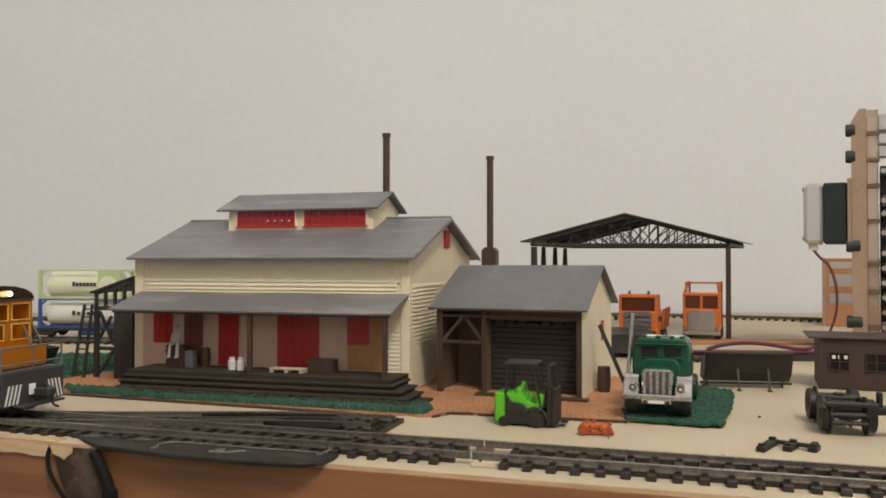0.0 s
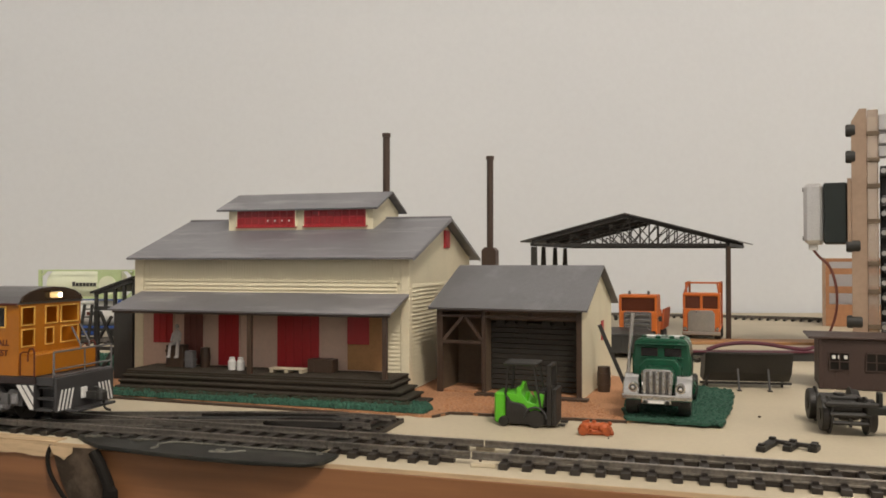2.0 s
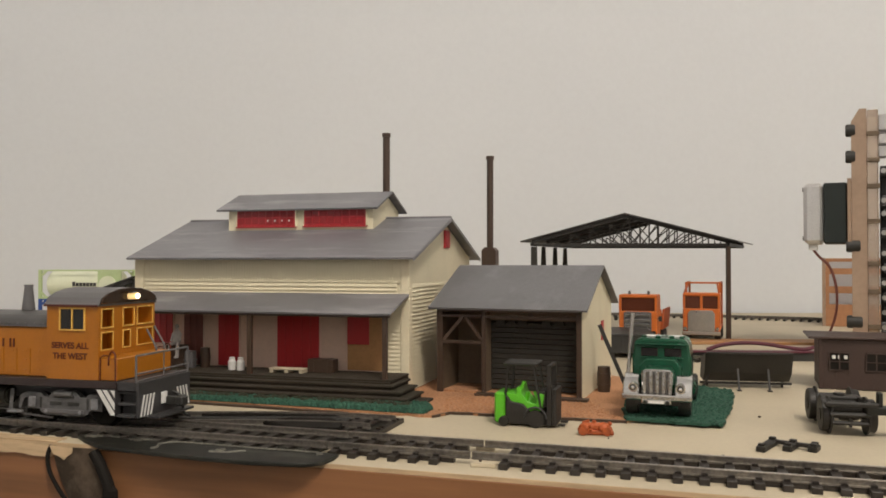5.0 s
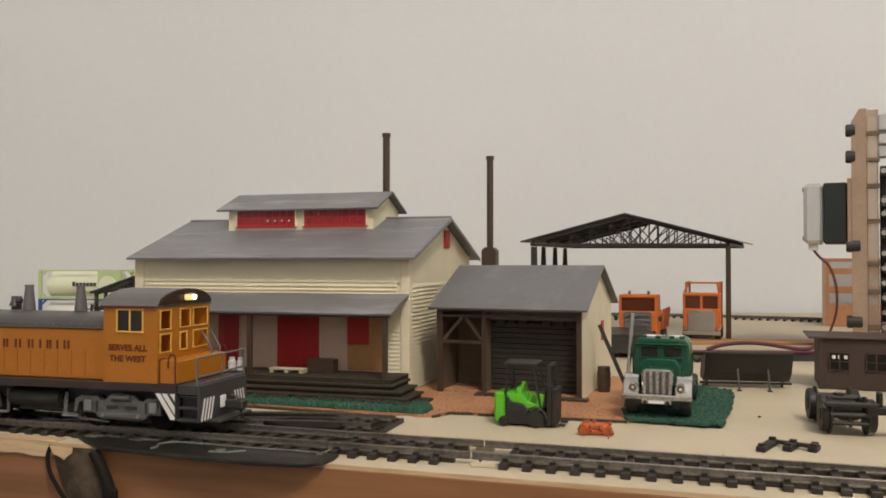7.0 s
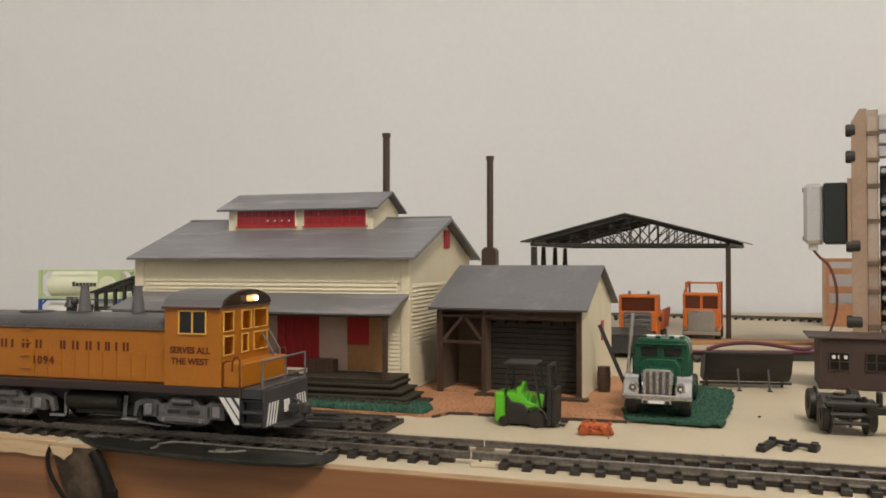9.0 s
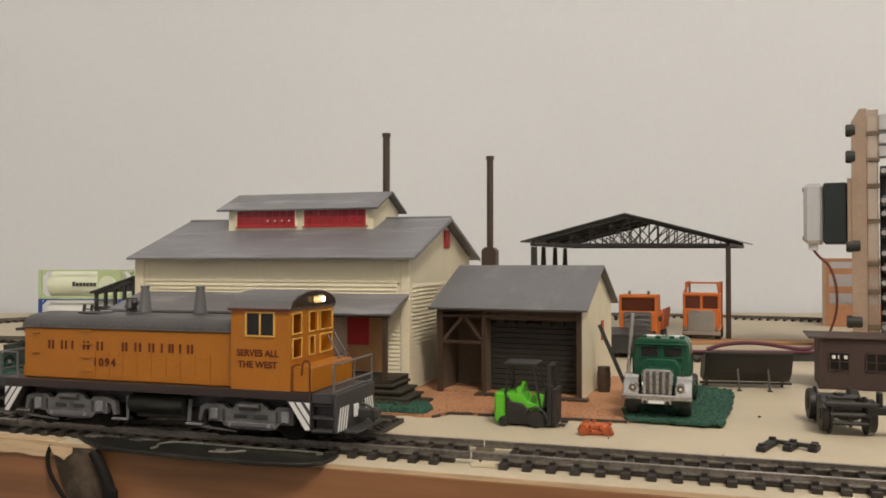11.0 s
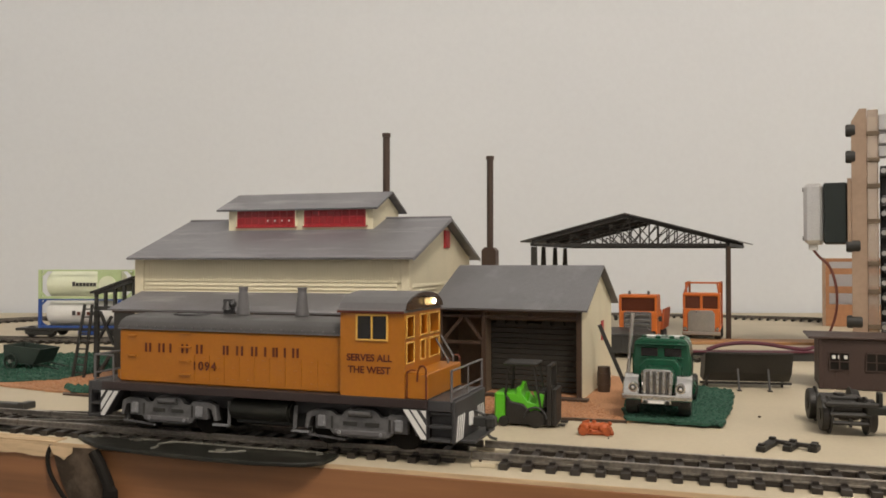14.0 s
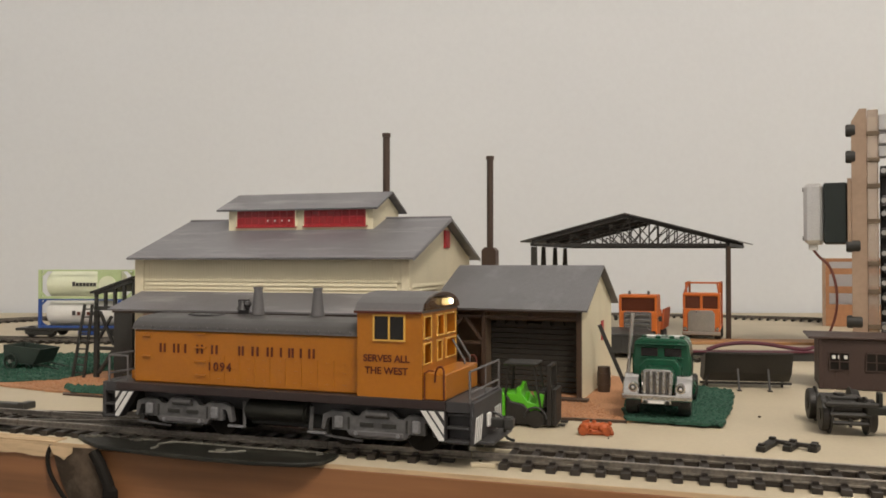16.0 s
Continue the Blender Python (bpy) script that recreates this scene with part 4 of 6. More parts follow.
# ---- scenery ground ----
def scatter(name, outline, count, lo, hi, mat, label, category, z=1.0, seed=1):
    """Loose flock: many small lumps within an outline, ONE object."""
    rnd = random.Random(seed)
    xs, ys = [p[0] for p in outline], [p[1] for p in outline]

    def inside(x, y):
        c = False
        for (x0, y0), (x1, y1) in zip(outline, outline[1:] + outline[:1]):
            if (y0 > y) != (y1 > y) and x < (x1 - x0) * (y - y0) / (y1 - y0) + x0:
                c = not c
        return c
    vs, fs = [], []
    made = 0
    while made < count:
        x, y = rnd.uniform(min(xs), max(xs)), rnd.uniform(min(ys), max(ys))
        if not inside(x, y):
            continue
        made += 1
        r = rnd.uniform(lo, hi)
        b = len(vs)
        k = 5
        a0 = rnd.uniform(0, 6.28)
        for i in range(k):
            a = a0 + i * 2 * math.pi / k
            rr = r * rnd.uniform(0.7, 1.25)
            vs.append(((x + rr * math.cos(a)) * K, (y + rr * math.sin(a)) * K, (z - 0.3) * K))
        for i in range(k):
            a = a0 + (i + 0.4) * 2 * math.pi / k
            rr = r * rnd.uniform(0.35, 0.8)
            vs.append(((x + rr * math.cos(a)) * K, (y + rr * math.sin(a)) * K, (z + r * rnd.uniform(0.5, 1.0)) * K))
        vs.append((x * K, y * K, (z + r * rnd.uniform(0.8, 1.3)) * K))
        for i in range(k):
            j = (i + 1) % k
            fs += [(b + i, b + j, b + k + i), (b + j, b + k + j, b + k + i), (b + k + i, b + k + j, b + 2 * k)]
    me = bpy.data.meshes.new(name)
    me.from_pydata(vs, [], fs)
    me.materials.append(mat)
    return tagged(new(name, me), label, category, kind="stuff")


def rough_edge(pts, seed, step=5.0, amp=1.3):
    rnd = random.Random(seed)
    out = []
    for (x0, y0), (x1, y1) in zip(pts, pts[1:] + pts[:1]):
        n = max(1, int(math.hypot(x1 - x0, y1 - y0) / step))
        for i in range(n):
            t = i / n
            out.append((x0 + (x1 - x0) * t + rnd.uniform(-amp, amp) * (i > 0), y0 + (y1 - y0) * t + rnd.uniform(-amp, amp) * (i > 0)))
    return out


YARD = [(-330, 455), (-229, 421), (-172, 391), (-4.4, 336), (3, 344), (30, 336), (73, 325), (118, 345), (112, 420), (60, 520), (-150, 556), (-330, 556)]
single("yard_mat", Shape().prism(rough_edge(YARD, 4), 0.05, 1.0, "z"), M_EARTH, mp(0, 0), "orange-brown sawdust mat under the buildings", "ground mat", kind="structure")
single("mat_strip", Shape().prism([(-185, 397), (-183, 392.5), (-40, 342.5), (-40, 344.5)], 0.02, 0.9, "z"), M_BROWN, mp(0, 0), "thin dark strip along the grass", "strip", kind="structure")
STRIP = [(-178, 394.5), (-8, 339.0), (-5, 350), (-8, 356), (-22, 357), (-156, 397), (-188, 408)]
single("grass_mat", Shape().prism(rough_edge(STRIP, 7, 4, 1.0), 1.0, 1.7, "z"), M_GRASS, mp(0, 0), "dark green grass mat before the porch steps", "grass", kind="structure")
scatter("grass", STRIP, 5200, 0.5, 2.0, M_GRASS, "dark green flock along the porch steps", "grass", 1.6, 2)
scatter("brush", [(-156, 388.5), (-14, 347.5), (-13, 351), (-155, 392)], 420, 0.7, 2.2, M_MOSS, "dark brown brush at the foot of the porch", "brush", 2.2, 14)
WEST = [(-330, 458), (-232, 428), (-205, 438), (-198, 470), (-160, 500), (-165, 560), (-330, 560)]
single("grass_mat", Shape().prism(rough_edge(WEST, 9, 5, 1.2), 1.0, 1.6, "z"), M_GRASS, mp(0, 0), "dark green grass mat by the lean-to", "grass", kind="structure")
scatter("grass", WEST, 2600, 0.5, 1.3, M_GRASS, "dark green flock by the lean-to", "grass", 1.5, 3)
single("mat_edge", Shape().prism(rough_edge([(-4.6, 335.0), (3, 343.0), (30, 335.0), (73, 323.8), (73, 325.4), (30, 336.6), (3, 344.6)], 17, 2.5, 0.5), 0.02, 1.1, "z"), M_BROWN, mp(0, 0), "ragged dark brown edge of the sawdust mat", "strip", kind="structure")
scatter("sawdust", [(-2, 345), (30, 338), (72, 328), (66, 372), (20, 385), (2, 380)], 1800, 0.25, 0.6, M_EARTH, "orange sawdust before the shed", "sawdust", 0.9, 5)
scatter("sawdust", [(-228, 424), (-176, 396), (-180, 440), (-200, 450)], 700, 0.25, 0.6, M_EARTH, "orange sawdust by the lean-to", "sawdust", 0.9, 6)
EAST = [(73, 325), (107, 312), (122, 346), (141, 398), (128, 412), (98, 420), (80, 360)]
single("grass_mat", Shape().prism(rough_edge(EAST, 11, 4, 1.4), 0.9, 2.0, "z"), M_GRASS, mp(0, 0), "dark green felt grass mat under the truck", "grass", kind="structure")
scatter("grass", EAST, 2600, 0.3, 0.7, M_GRASS, "dark green flock under the truck", "grass", 1.8, 8)
single("loose_board", Shape().box(0, 150, -14, 14, 0, 2.2, 0.4), M_TAN, mp(165, 650, 0, -4), "thin tan board lying on the table", "board")

# ---- far tracks ----
curved_track("far_track", [(-640, 690), (-500, 830), (-400, 925), (-150, 985), (60, 990), (257, 949), (407, 878), (560, 765)], "far model railway track near the wall", 8.5)
curved_track("siding_track", [(-560, 700), (-420, 668), (-290, 650), (-150, 640), (20, 640)], "model railway siding with dark ties", 8.0)
curved_track("east_track", [(120, 600), (180, 520), (200, 505)], "short dark model railway track", 8.0)


# chips and specks on the board
def chips():
    rnd = random.Random(21)
    for i, (s, v, w, l) in enumerate(((70.5, -1.0, 3.0, 7.0), (67.6, 10.8, 1.6, 6.5), (72.5, -12.0, 1.4, 8.0))):
        x, y = on_near(s, v)
        single("plaster_chip", Shape().prism([(-l / 2, -w / 2), (l / 2, -w / 2.4), (l / 2.2, w / 2), (-l / 2.1, w / 2.6)], 0.0, 1.5, "z", 0.2), M_TABLE, mp(x, y, 0.02, -TRK + i * 4),
               "small cream chip lying in the track joint", "chip", "chips at the track joint")
    for x, y, r in ((130.5, 336.5, 0.6), (-118.0, 347.0, 0.5), (-26.0, 322.5, 0.7), (60, 296, 0.4), (92, 268.5, 0.6), (12.0, 262.0, 0.5)):
        single("dirt_speck", Shape().ball((0, 0, r * 0.6), r, 8, (1.3, 1.0, 0.7)), M_BROWN, mp(x, y, 0.0, rnd.uniform(0, 180)), "tiny dark crumb on the board", "crumb", "crumbs on the board")


chips()
# ---- lean-to on the west gable ----
def lean_to():
    l = thing("lean_to", mp(-167.4, 438.8, 1.0, -16), "black timber lean-to with braced posts and a sloping roof", "lean-to")
    part("roof", ribbed(0, 38, (27.5, 46.8), (0.3, 55.5), 1.0, 1.9, 0.12), M_BLACK, l, "sloping black roof", at=pose(0, 0, 0, 0, 0, 90))
    for y in (0.8, 34.5):
        f = part("end_frame", Shape().prism([(-25.2, 36.8), (-0.3, 36.8), (-0.3, 39.0), (-25.2, 39.0)], y, y + 1.6, "y"), M_BLACK, l)
        for i in range(5):
            x = -25 + i * 6.0
            part("stud", Shape().bar((x + 0.8, y + 0.8, 39.0), (x + 0.8, y + 0.8, 45.5 + i * 1.6), 1.5, 1.5), M_BLACK, f)
        part("top_rail", Shape().bar((-25.2, y + 0.8, 45.6), (-0.5, y + 0.8, 53.2), 1.5, 1.8), M_BLACK, f)
        part("post", Shape().box(-25.4, -22.8, y, y + 2.2, 0, 36.7, 0.15), M_BLACK, l)
        part("beam", Shape().box(-22.7, -12.4, y + 0.2, y + 1.8, 15.0, 17.0, 0.15), M_BLACK, l)
        part("brace", Shape().bar((-22.4, y + 1, 2.5), (-12.8, y + 1, 15.5), 1.6, 1.6), M_BLACK, l)
        part("brace", Shape().bar((-22.0, y + 1, 36.0), (-13.0, y + 1, 18.0), 1.4, 1.4), M_BLACK, l)
        part("brace", Shape().bar((-22.0, y + 1, 22.0), (-14.5, y + 1, 33.5), 1.4, 1.4), M_BLACK, l)
    part("side_panel", Shape().box(-12.2, -0.4, 0.6, 36, 0, 36.7, 0.2), M_BLACK, l, "dark boarded side panel")
    lad = part("ladder", Shape().bar((-36.4, -2.0, 0.2), (-29.6, -1.0, 40.0), 1.1, 1.3), M_BLACK, l, "black ladder leaning at the lean-to")
    part("stile", Shape().bar((-29.2, -2.0, 0.2), (-24.6, -1.2, 40.0), 1.1, 1.3), M_BLACK, lad)
    for i in range(9):
        t = (i + 0.6) / 9.2
        part("rung", Shape().bar((-36.4 + 6.8 * t, -2 + t, 40 * t), (-29.2 + 4.6 * t, -2 + 0.8 * t, 40 * t), 0.7, 0.7), M_BLACK, lad)


lean_to()


# ---- on the porch ----
PORCH = mp(-17, 396, 10.36, -16)


def porch_things():
    def put(name, s, mat, lab, cat, grp=""):
        return single(name, s, mat, PORCH, lab, cat, grp)
    f = Shape()
    f.ball((-121.4, -11, 20.6), 1.15, 10, (1, 1, 1.15))
    f.prism([(-123.2, 12.0), (-119.8, 12.0), (-119.6, 17.6), (-120.6, 19.2), (-122.2, 19.2), (-123.4, 17.6)], -12.0, -9.9, "y", 0.5)
    f.bar((-122.4, -11, 12.2), (-123.4, -14.4, 11.8), 1.4, 1.4).bar((-120.4, -11, 12.2), (-118.9, -14.4, 11.8), 1.4, 1.4)
    f.bar((-123.4, -14.2, 12.0), (-123.8, -14.6, 5.8), 1.2, 1.2).bar((-118.9, -14.2, 12.0), (-119.0, -14.6, 5.8), 1.2, 1.2)
    f.box(-124.5, -123.0, -16.4, -14.0, 4.9, 6.0, 0.3).box(-119.7, -118.2, -16.4, -14.0, 4.9, 6.0, 0.3)
    f.bar((-123.5, -11, 17.4), (-124.0, -12.3, 13.0), 0.9, 0.9).bar((-119.3, -11, 17.4), (-118.8, -12.3, 13.0), 0.9, 0.9)
    put("seated_figure", f, M_PALE, "small pale plastic figure sitting on a dark crate", "figurine")
    put("porch_crate", Shape().box(-126.5, -116.5, -13.2, -8.0, 0, 11.3, 0.3).box(-126.7, -116.3, -13.5, -7.8, 7.6, 8.8, 0.1), M_BROWN, "dark brown crate used as a seat", "crate")
    put("porch_box", Shape().box(-114.8, -110.2, -14.5, -10.2, 0, 8.6, 0.5).box(-115.0, -110.0, -14.7, -10.0, 3.6, 4.4, 0.1), M_LGREY, "grey upright box on the porch", "box")
    put("porch_barrel", Shape().rod((-106.8, -8, 0), (-106.8, -8, 5), 2.3, 2.7, 14).rod((-106.8, -8, 5), (-106.8, -8, 10), 2.7, 2.3, 14), M_BROWN, "dark brown barrel on the porch", "barrel")
    for x in (-87.8, -83.0):
        s = Shape().rod((x, -14, 0), (x, -14, 4.2), 1.9, 2.0, 14, 0.2).rod((x, -14, 4.2), (x, -14, 5.4), 2.0, 1.2, 14).rod((x, -14, 5.4), (x, -14, 6.4), 1.4, seg=14)
        put("milk_can", s, M_WHITE, "off-white milk can on the porch", "milk can", "milk cans on the porch")
    p = thing("pallet", PORCH @ mp(0, 0), "cream pallet lying on the porch", "pallet")
    for i in range(3):
        part("bearer", Shape().box(-65.2 + i * 7.8, -63.3 + i * 7.8, -17.5, -11, 0.0, 1.5, 0.1), M_TABLE, p)
    for i in range(3):
        part("deck_board", Shape().box(-65.6, -47.6, -17.6 + i * 2.4, -15.9 + i * 2.4, 1.52, 2.1, 0.1), M_TABLE, p)
    put("dark_case", Shape().box(-47.5, -34.2, -12.5, -5.5, 0, 6.4, 0.3).box(-45, -44, -12.7, -5.3, 0.1, 6.6, 0.1).box(-38, -37, -12.7, -5.3, 0.1, 6.6, 0.1), M_BROWN, "dark brown strapped case on the porch", "case")


porch_things()

# ---- beside the shed ----
single("barrel", Shape().rod((0, 0, 0), (0, 0, 6), 3.0, 3.4, 16).rod((0, 0, 6), (0, 0, 12.2), 3.4, 3.0, 16).rod((0, 0, 3), (0, 0, 3.8), 3.45, seg=16).rod((0, 0, 8.4), (0, 0, 9.2), 3.45, seg=16),
       M_BROWN, mp(78.5, 398, 1.0), "dark brown barrel beside the shed", "barrel")
single("leaning_beam", Shape().bar((0, 0, 0.4), (-13.6, 1.0, 32.6), 1.8, 1.8), M_BLACK, mp(88.6, 390, 1.4), "black beam leaning against the shed", "beam")


# ---- forklift ----
M_DARKCAST = material("black_brown_casting", (0.019, 0.016, 0.013), 0.5, 0, 900, 0.2, 0.15)
M_LIME = material("lime_plastic", (0.105, 0.47, 0.020), 0.35, 0, 900, 0.05, 0.03, 60, 0.05)


def forklift():
    f = thing("forklift", mp(22.0, 327, 0, -17), "toy forklift in lime green and black", "forklift")
    part("counterweight", Shape().box(0, 4.4, -6.5, 6.5, 1.0, 13.0, 0.8), M_LIME, f, "lime green counterweight")
    body = [(4.5, 1.0), (20.5, 0.8), (20.5, 6.0), (14.5, 5.6), (11.5, 8.8), (6.6, 9.6), (4.5, 12.8)]
    part("body", Shape().prism(body, -6.6, 6.6, "y", 0.3), M_DARKCAST, f, "black lower body")
    deck = [(4.6, 12.9), (6.7, 9.7), (11.6, 8.9), (14.6, 5.7), (18.0, 5.9), (19.0, 7.5), (19.8, 12.8), (18.0, 13.2), (16.6, 8.9), (13.4, 9.7), (11.2, 12.4), (10.4, 15.4), (8.8, 15.0), (8.8, 12.6)]
    part("seat_tub", Shape().prism(deck, -6.4, 6.4, "y", 0.2), M_LIME, f, "lime green seat and floor")
    for x, z in ((4.0, 1.8), (16.5, 3.2)):
        for y in (-6.9, 6.9):
            w = part("wheel", Shape().rod((x, y - 1.0, z + 0.2), (x, y + 1.0, z + 0.2), z + 0.2, seg=20, bevel=0.3), M_DARKCAST, f, "black wheel")
            part("hub", Shape().rod((x, y - 1.25, z + 0.2), (x, y + 1.25, z + 0.2), z * 0.45, seg=14), M_DARKCAST, w)
    for y in (-6.0, 6.0):
        part("guard_post", Shape().bar((4.6, y, 12.6), (5.6, y, 23.8), 0.9, 0.9), M_DARKCAST, f)
        part("guard_post", Shape().bar((18.6, y, 7.0), (15.6, y, 23.6), 0.9, 0.9), M_DARKCAST, f)
        part("mast_rail", Shape().box(20.8, 22.6, y - 0.8, y + 0.8, 0.8, 24.2, 0.2), M_DARKCAST, f)
        part("fork", Shape().box(24.6, 27.5, y * 0.6 - 1, y * 0.6 + 1, 0.6, 1.5, 0.2), M_DARKCAST, f)
    part("roof", Shape().box(3.6, 17.0, -6.8, 6.8, 23.6, 24.8, 0.4), M_DARKCAST, f, "black overhead guard")
    for z in (4, 14, 23):
        part("mast_cross", Shape().box(21.0, 22.4, -5.2, 5.2, z, z + 1.2, 0.1), M_DARKCAST, f)
    part("carriage", Shape().box(22.7, 24.5, -6.5, 6.5, 1.0, 15.0, 0.3), M_DARKCAST, f)
    part("dash", Shape().box(17.6, 20.4, -5.8, 5.8, 7.5, 14.0, 0.4), M_DARKCAST, f)
    for x, z, lean in ((10.2, 15.2, 1.6), (12.6, 11.2, 0.6), (17.2, 11.5, -1.4)):
        part("lever", Shape().bar((x, -4.6, z - 1.5), (x + lean, -4.9, z + 2.2), 1.5, 1.1), M_LIME, f, "lime green lever")
    arch = [(16.5 + 4.3 * math.cos(q), -7.2, 3.6 + 4.3 * math.sin(q)) for q in [math.pi * i / 8 for i in range(9)]]
    part("wheel_arch", Shape().hose(arch, 0.4, 8), M_LDARK, f, "grey wheel arch rim")
    part("steering_wheel", Shape().rod((16.0, 0, 13.2), (16.5, 0, 13.7), 2.0, seg=16), M_DARKCAST, f)


forklift()
M_ORANGE = material("orange_plastic", (0.62, 0.155, 0.025), 0.4, 0, 900, 0.1, 0.05, 60, 0.08)
M_RUST = material("burnt_orange_casting", (0.48, 0.10, 0.02), 0.55, 0, 600, 0.3, 0.3, 120, 0.2)


def orange_casting():
    s = Shape()
    s.box(0, 12.2, -2.2, 2.2, 0.2, 2.0, 0.6).ball((2.4, -0.6, 2.6), 2.3, 12, (1, 0.9, 0.9)).ball((9.2, -0.4, 2.6), 2.5, 12, (1, 0.9, 0.9))
    s.box(2.5, 9.2, -1.6, 1.6, 1.8, 4.4, 0.7).rod((1.6, -2.8, 1.7), (1.6, 2.6, 1.7), 1.6, seg=12).rod((10.4, -2.8, 1.7), (10.4, 2.6, 1.7), 1.6, seg=12)
    s.rod((5.8, 0, 4.0), (5.8, 0, 5.4), 1.0, 0.7, 10).bar((1.5, 0, 4.4), (4.0, 1.0, 5.0), 0.8, 0.8)
    rnd = random.Random(31)
    for i in range(26):
        x, y = rnd.uniform(0.3, 12.0), rnd.uniform(-2.6, 1.6)
        s.ball((x, y, rnd.uniform(1.2, 3.9)), rnd.uniform(0.5, 1.15), 6, (1, 1, rnd.uniform(0.7, 1.3)))
    single("orange_casting", s, M_RUST, mp(50.4, 304, 0, -8), "small burnt-orange plastic casting lying on the table", "plastic part")


orange_casting()




def tie_fragment():
    t = thing("tie_fragment", mp(115.0, 286.0, 0, -38), "loose black piece of plastic track ties", "track part")
    t.scale = (0.9, 0.9, 0.9)
    part("web", Shape().box(0, 16.5, -1.2, 0.9, 0.9, 2.4, 0.2), M_DARKCAST, t)
    for x, l in ((0.4, 17.5), (8.0, 10.5), (15.8, 6.0)):
        b = part("tie", Shape().box(x - 1.7, x + 1.7, 2.2 - l, 2.2, 0.0, 2.2, 0.3), M_DARKCAST, t)
        part("chair", Shape().box(x - 1.2, x + 1.2, -1.0, 1.2, 2.2, 3.3, 0.2).box(x - 1.2, x + 1.2, 3.0 - l, 5.0 - l, 2.2, 3.1, 0.2), M_DARKCAST, b)


tie_fragment()


# ---- green truck ----
M_GREEN = material("dark_green_enamel", (0.008, 0.070, 0.034), 0.25, 0, 900, 0.06, 0.04, 60, 0.08)


def green_truck():
    """x across, y to the truck's back; origin under the front bumper."""
    t = thing("green_truck", mp(85.2, 325, 4.3, -20), "dark green toy tractor truck with a chrome front", "truck")
    t.scale = (0.957, 0.957, 0.957)
    bon = [(-6.6, 4.5), (6.6, 4.5), (6.6, 15.5), (5.0, 18.0), (-5.0, 18.0), (-6.6, 15.5)]
    part("bonnet", Shape().prism(bon, 2.2, 22.0, "y", 0.6), M_GREEN, t, "green bonnet")
    cab = [(-12.2, 8.0), (12.2, 8.0), (12.6, 18.6), (11.6, 27.0), (9.4, 28.8), (-9.4, 28.8), (-11.6, 27.0), (-12.6, 18.6)]
    part("cab", Shape().prism(cab, 20.0, 42.0, "y", 0.9), M_GREEN, t, "green cab")
    part("cowl", Shape().prism([(-9.5, 8), (9.5, 8), (9.0, 17.0), (6.0, 20.6), (-6.0, 20.6), (-9.0, 17.0)], 14.0, 20.5, "y", 0.6), M_GREEN, t)
    for x in (-8.6, 1.4):
        w = part("windscreen", Shape().box(x, x + 7.2, 19.6, 20.2, 20.9, 24.7, 0.5), M_DARKWIN, t, "dark split windscreen")
        part("surround", Shape().box(x - 0.5, x + 7.7, 19.4, 20.3, 24.8, 25.5, 0.2).box(x - 0.5, x + 7.7, 19.4, 20.3, 20.1, 20.8, 0.2), M_GREEN, w)
    part("visor", Shape().box(-11.2, 11.2, 18.6, 20.3, 25.9, 26.7, 0.3), M_GREEN, t)
    for x in (-9.0, -3, 3, 7.5):
        part("roof_light", Shape().box(x, x + 2.4, 24, 26.4, 28.7, 29.7, 0.4), M_GREEN, t)
    for x in (-7.5, 2.5):
        part("roof_plate", Shape().box(x, x + 6.5, 28, 33, 28.75, 29.4, 0.2), M_WHITE, t)
    g = part("grille", Shape().prism([(-6.4, 4.6), (6.4, 4.6), (6.4, 16.6), (4.8, 17.6), (-4.8, 17.6), (-6.4, 16.6)], 1.0, 2.1, "y", 0.3), M_CHROME, t, "chrome grille")
    # added grey sheet stands for the dark shading between the chrome bars
    part("gap_sheet", Shape().box(-5.6, 5.6, 0.75, 1.02, 5.4, 16.6), M_LGREY, g, "grey sheet for the dark shading between the bars")
    for i in range(5):
        x = -5.2 + i * 2.6
        part("bar", Shape().rod((x, 0.75, 5.0), (x, 0.75, 16.9), 1.12, seg=14, bevel=0.2), M_CHROME, g)
    for s in (-1, 1):
        prof = [(-1.4, 6.0), (-0.6, 9.4), (1.6, 12.6), (5.0, 14.6), (9.0, 15.0), (14.0, 12.6), (18.0, 7.6), (16.8, 7.6), (12.0, 11.2), (8.0, 12.0), (4.0, 10.6), (1.6, 6.0)]
        part("fender", Shape().prism(prof, *sorted((s * 7.4, s * 14.0)), "x", 1.3), M_CHROME, t, "chrome front fender")
        part("headlight", Shape().rod((s * 9.6, -2.0, 10.2), (s * 9.6, 3.0, 10.6), 1.9, seg=18, bevel=0.3), M_CHROME, t, "round chrome headlight")
        lamp_ring = part("lamp_ring", Shape().rod((s * 9.6, -2.35, 10.15), (s * 9.6, -1.95, 10.2), 1.35, seg=16, bevel=0.1), M_LDARK, t, "dark headlight lens")
        part("lens", Shape().ball((s * 9.6, -2.3, 10.15), 0.85, 10, (1, 0.5, 1)), M_CHROME, lamp_ring)
        part("wheel", Shape().rod((s * 8.2, 8.5, 2.9), (s * 13.2, 8.5, 2.9), 5.4, seg=24, bevel=0.6), M_BLACK, t, "black tyre")
        for y in (52, 66):
            part("wheel", Shape().rod((s * 6.2, y, 2.9), (s * 13.2, y, 2.9), 5.4, seg=24, bevel=0.6), M_BLACK, t, "black tyre")
        part("fuel_tank", Shape().rod((s * 11, 24, 6.5), (s * 11, 40, 6.5), 3.2, seg=16, bevel=0.4), M_GREEN, t)
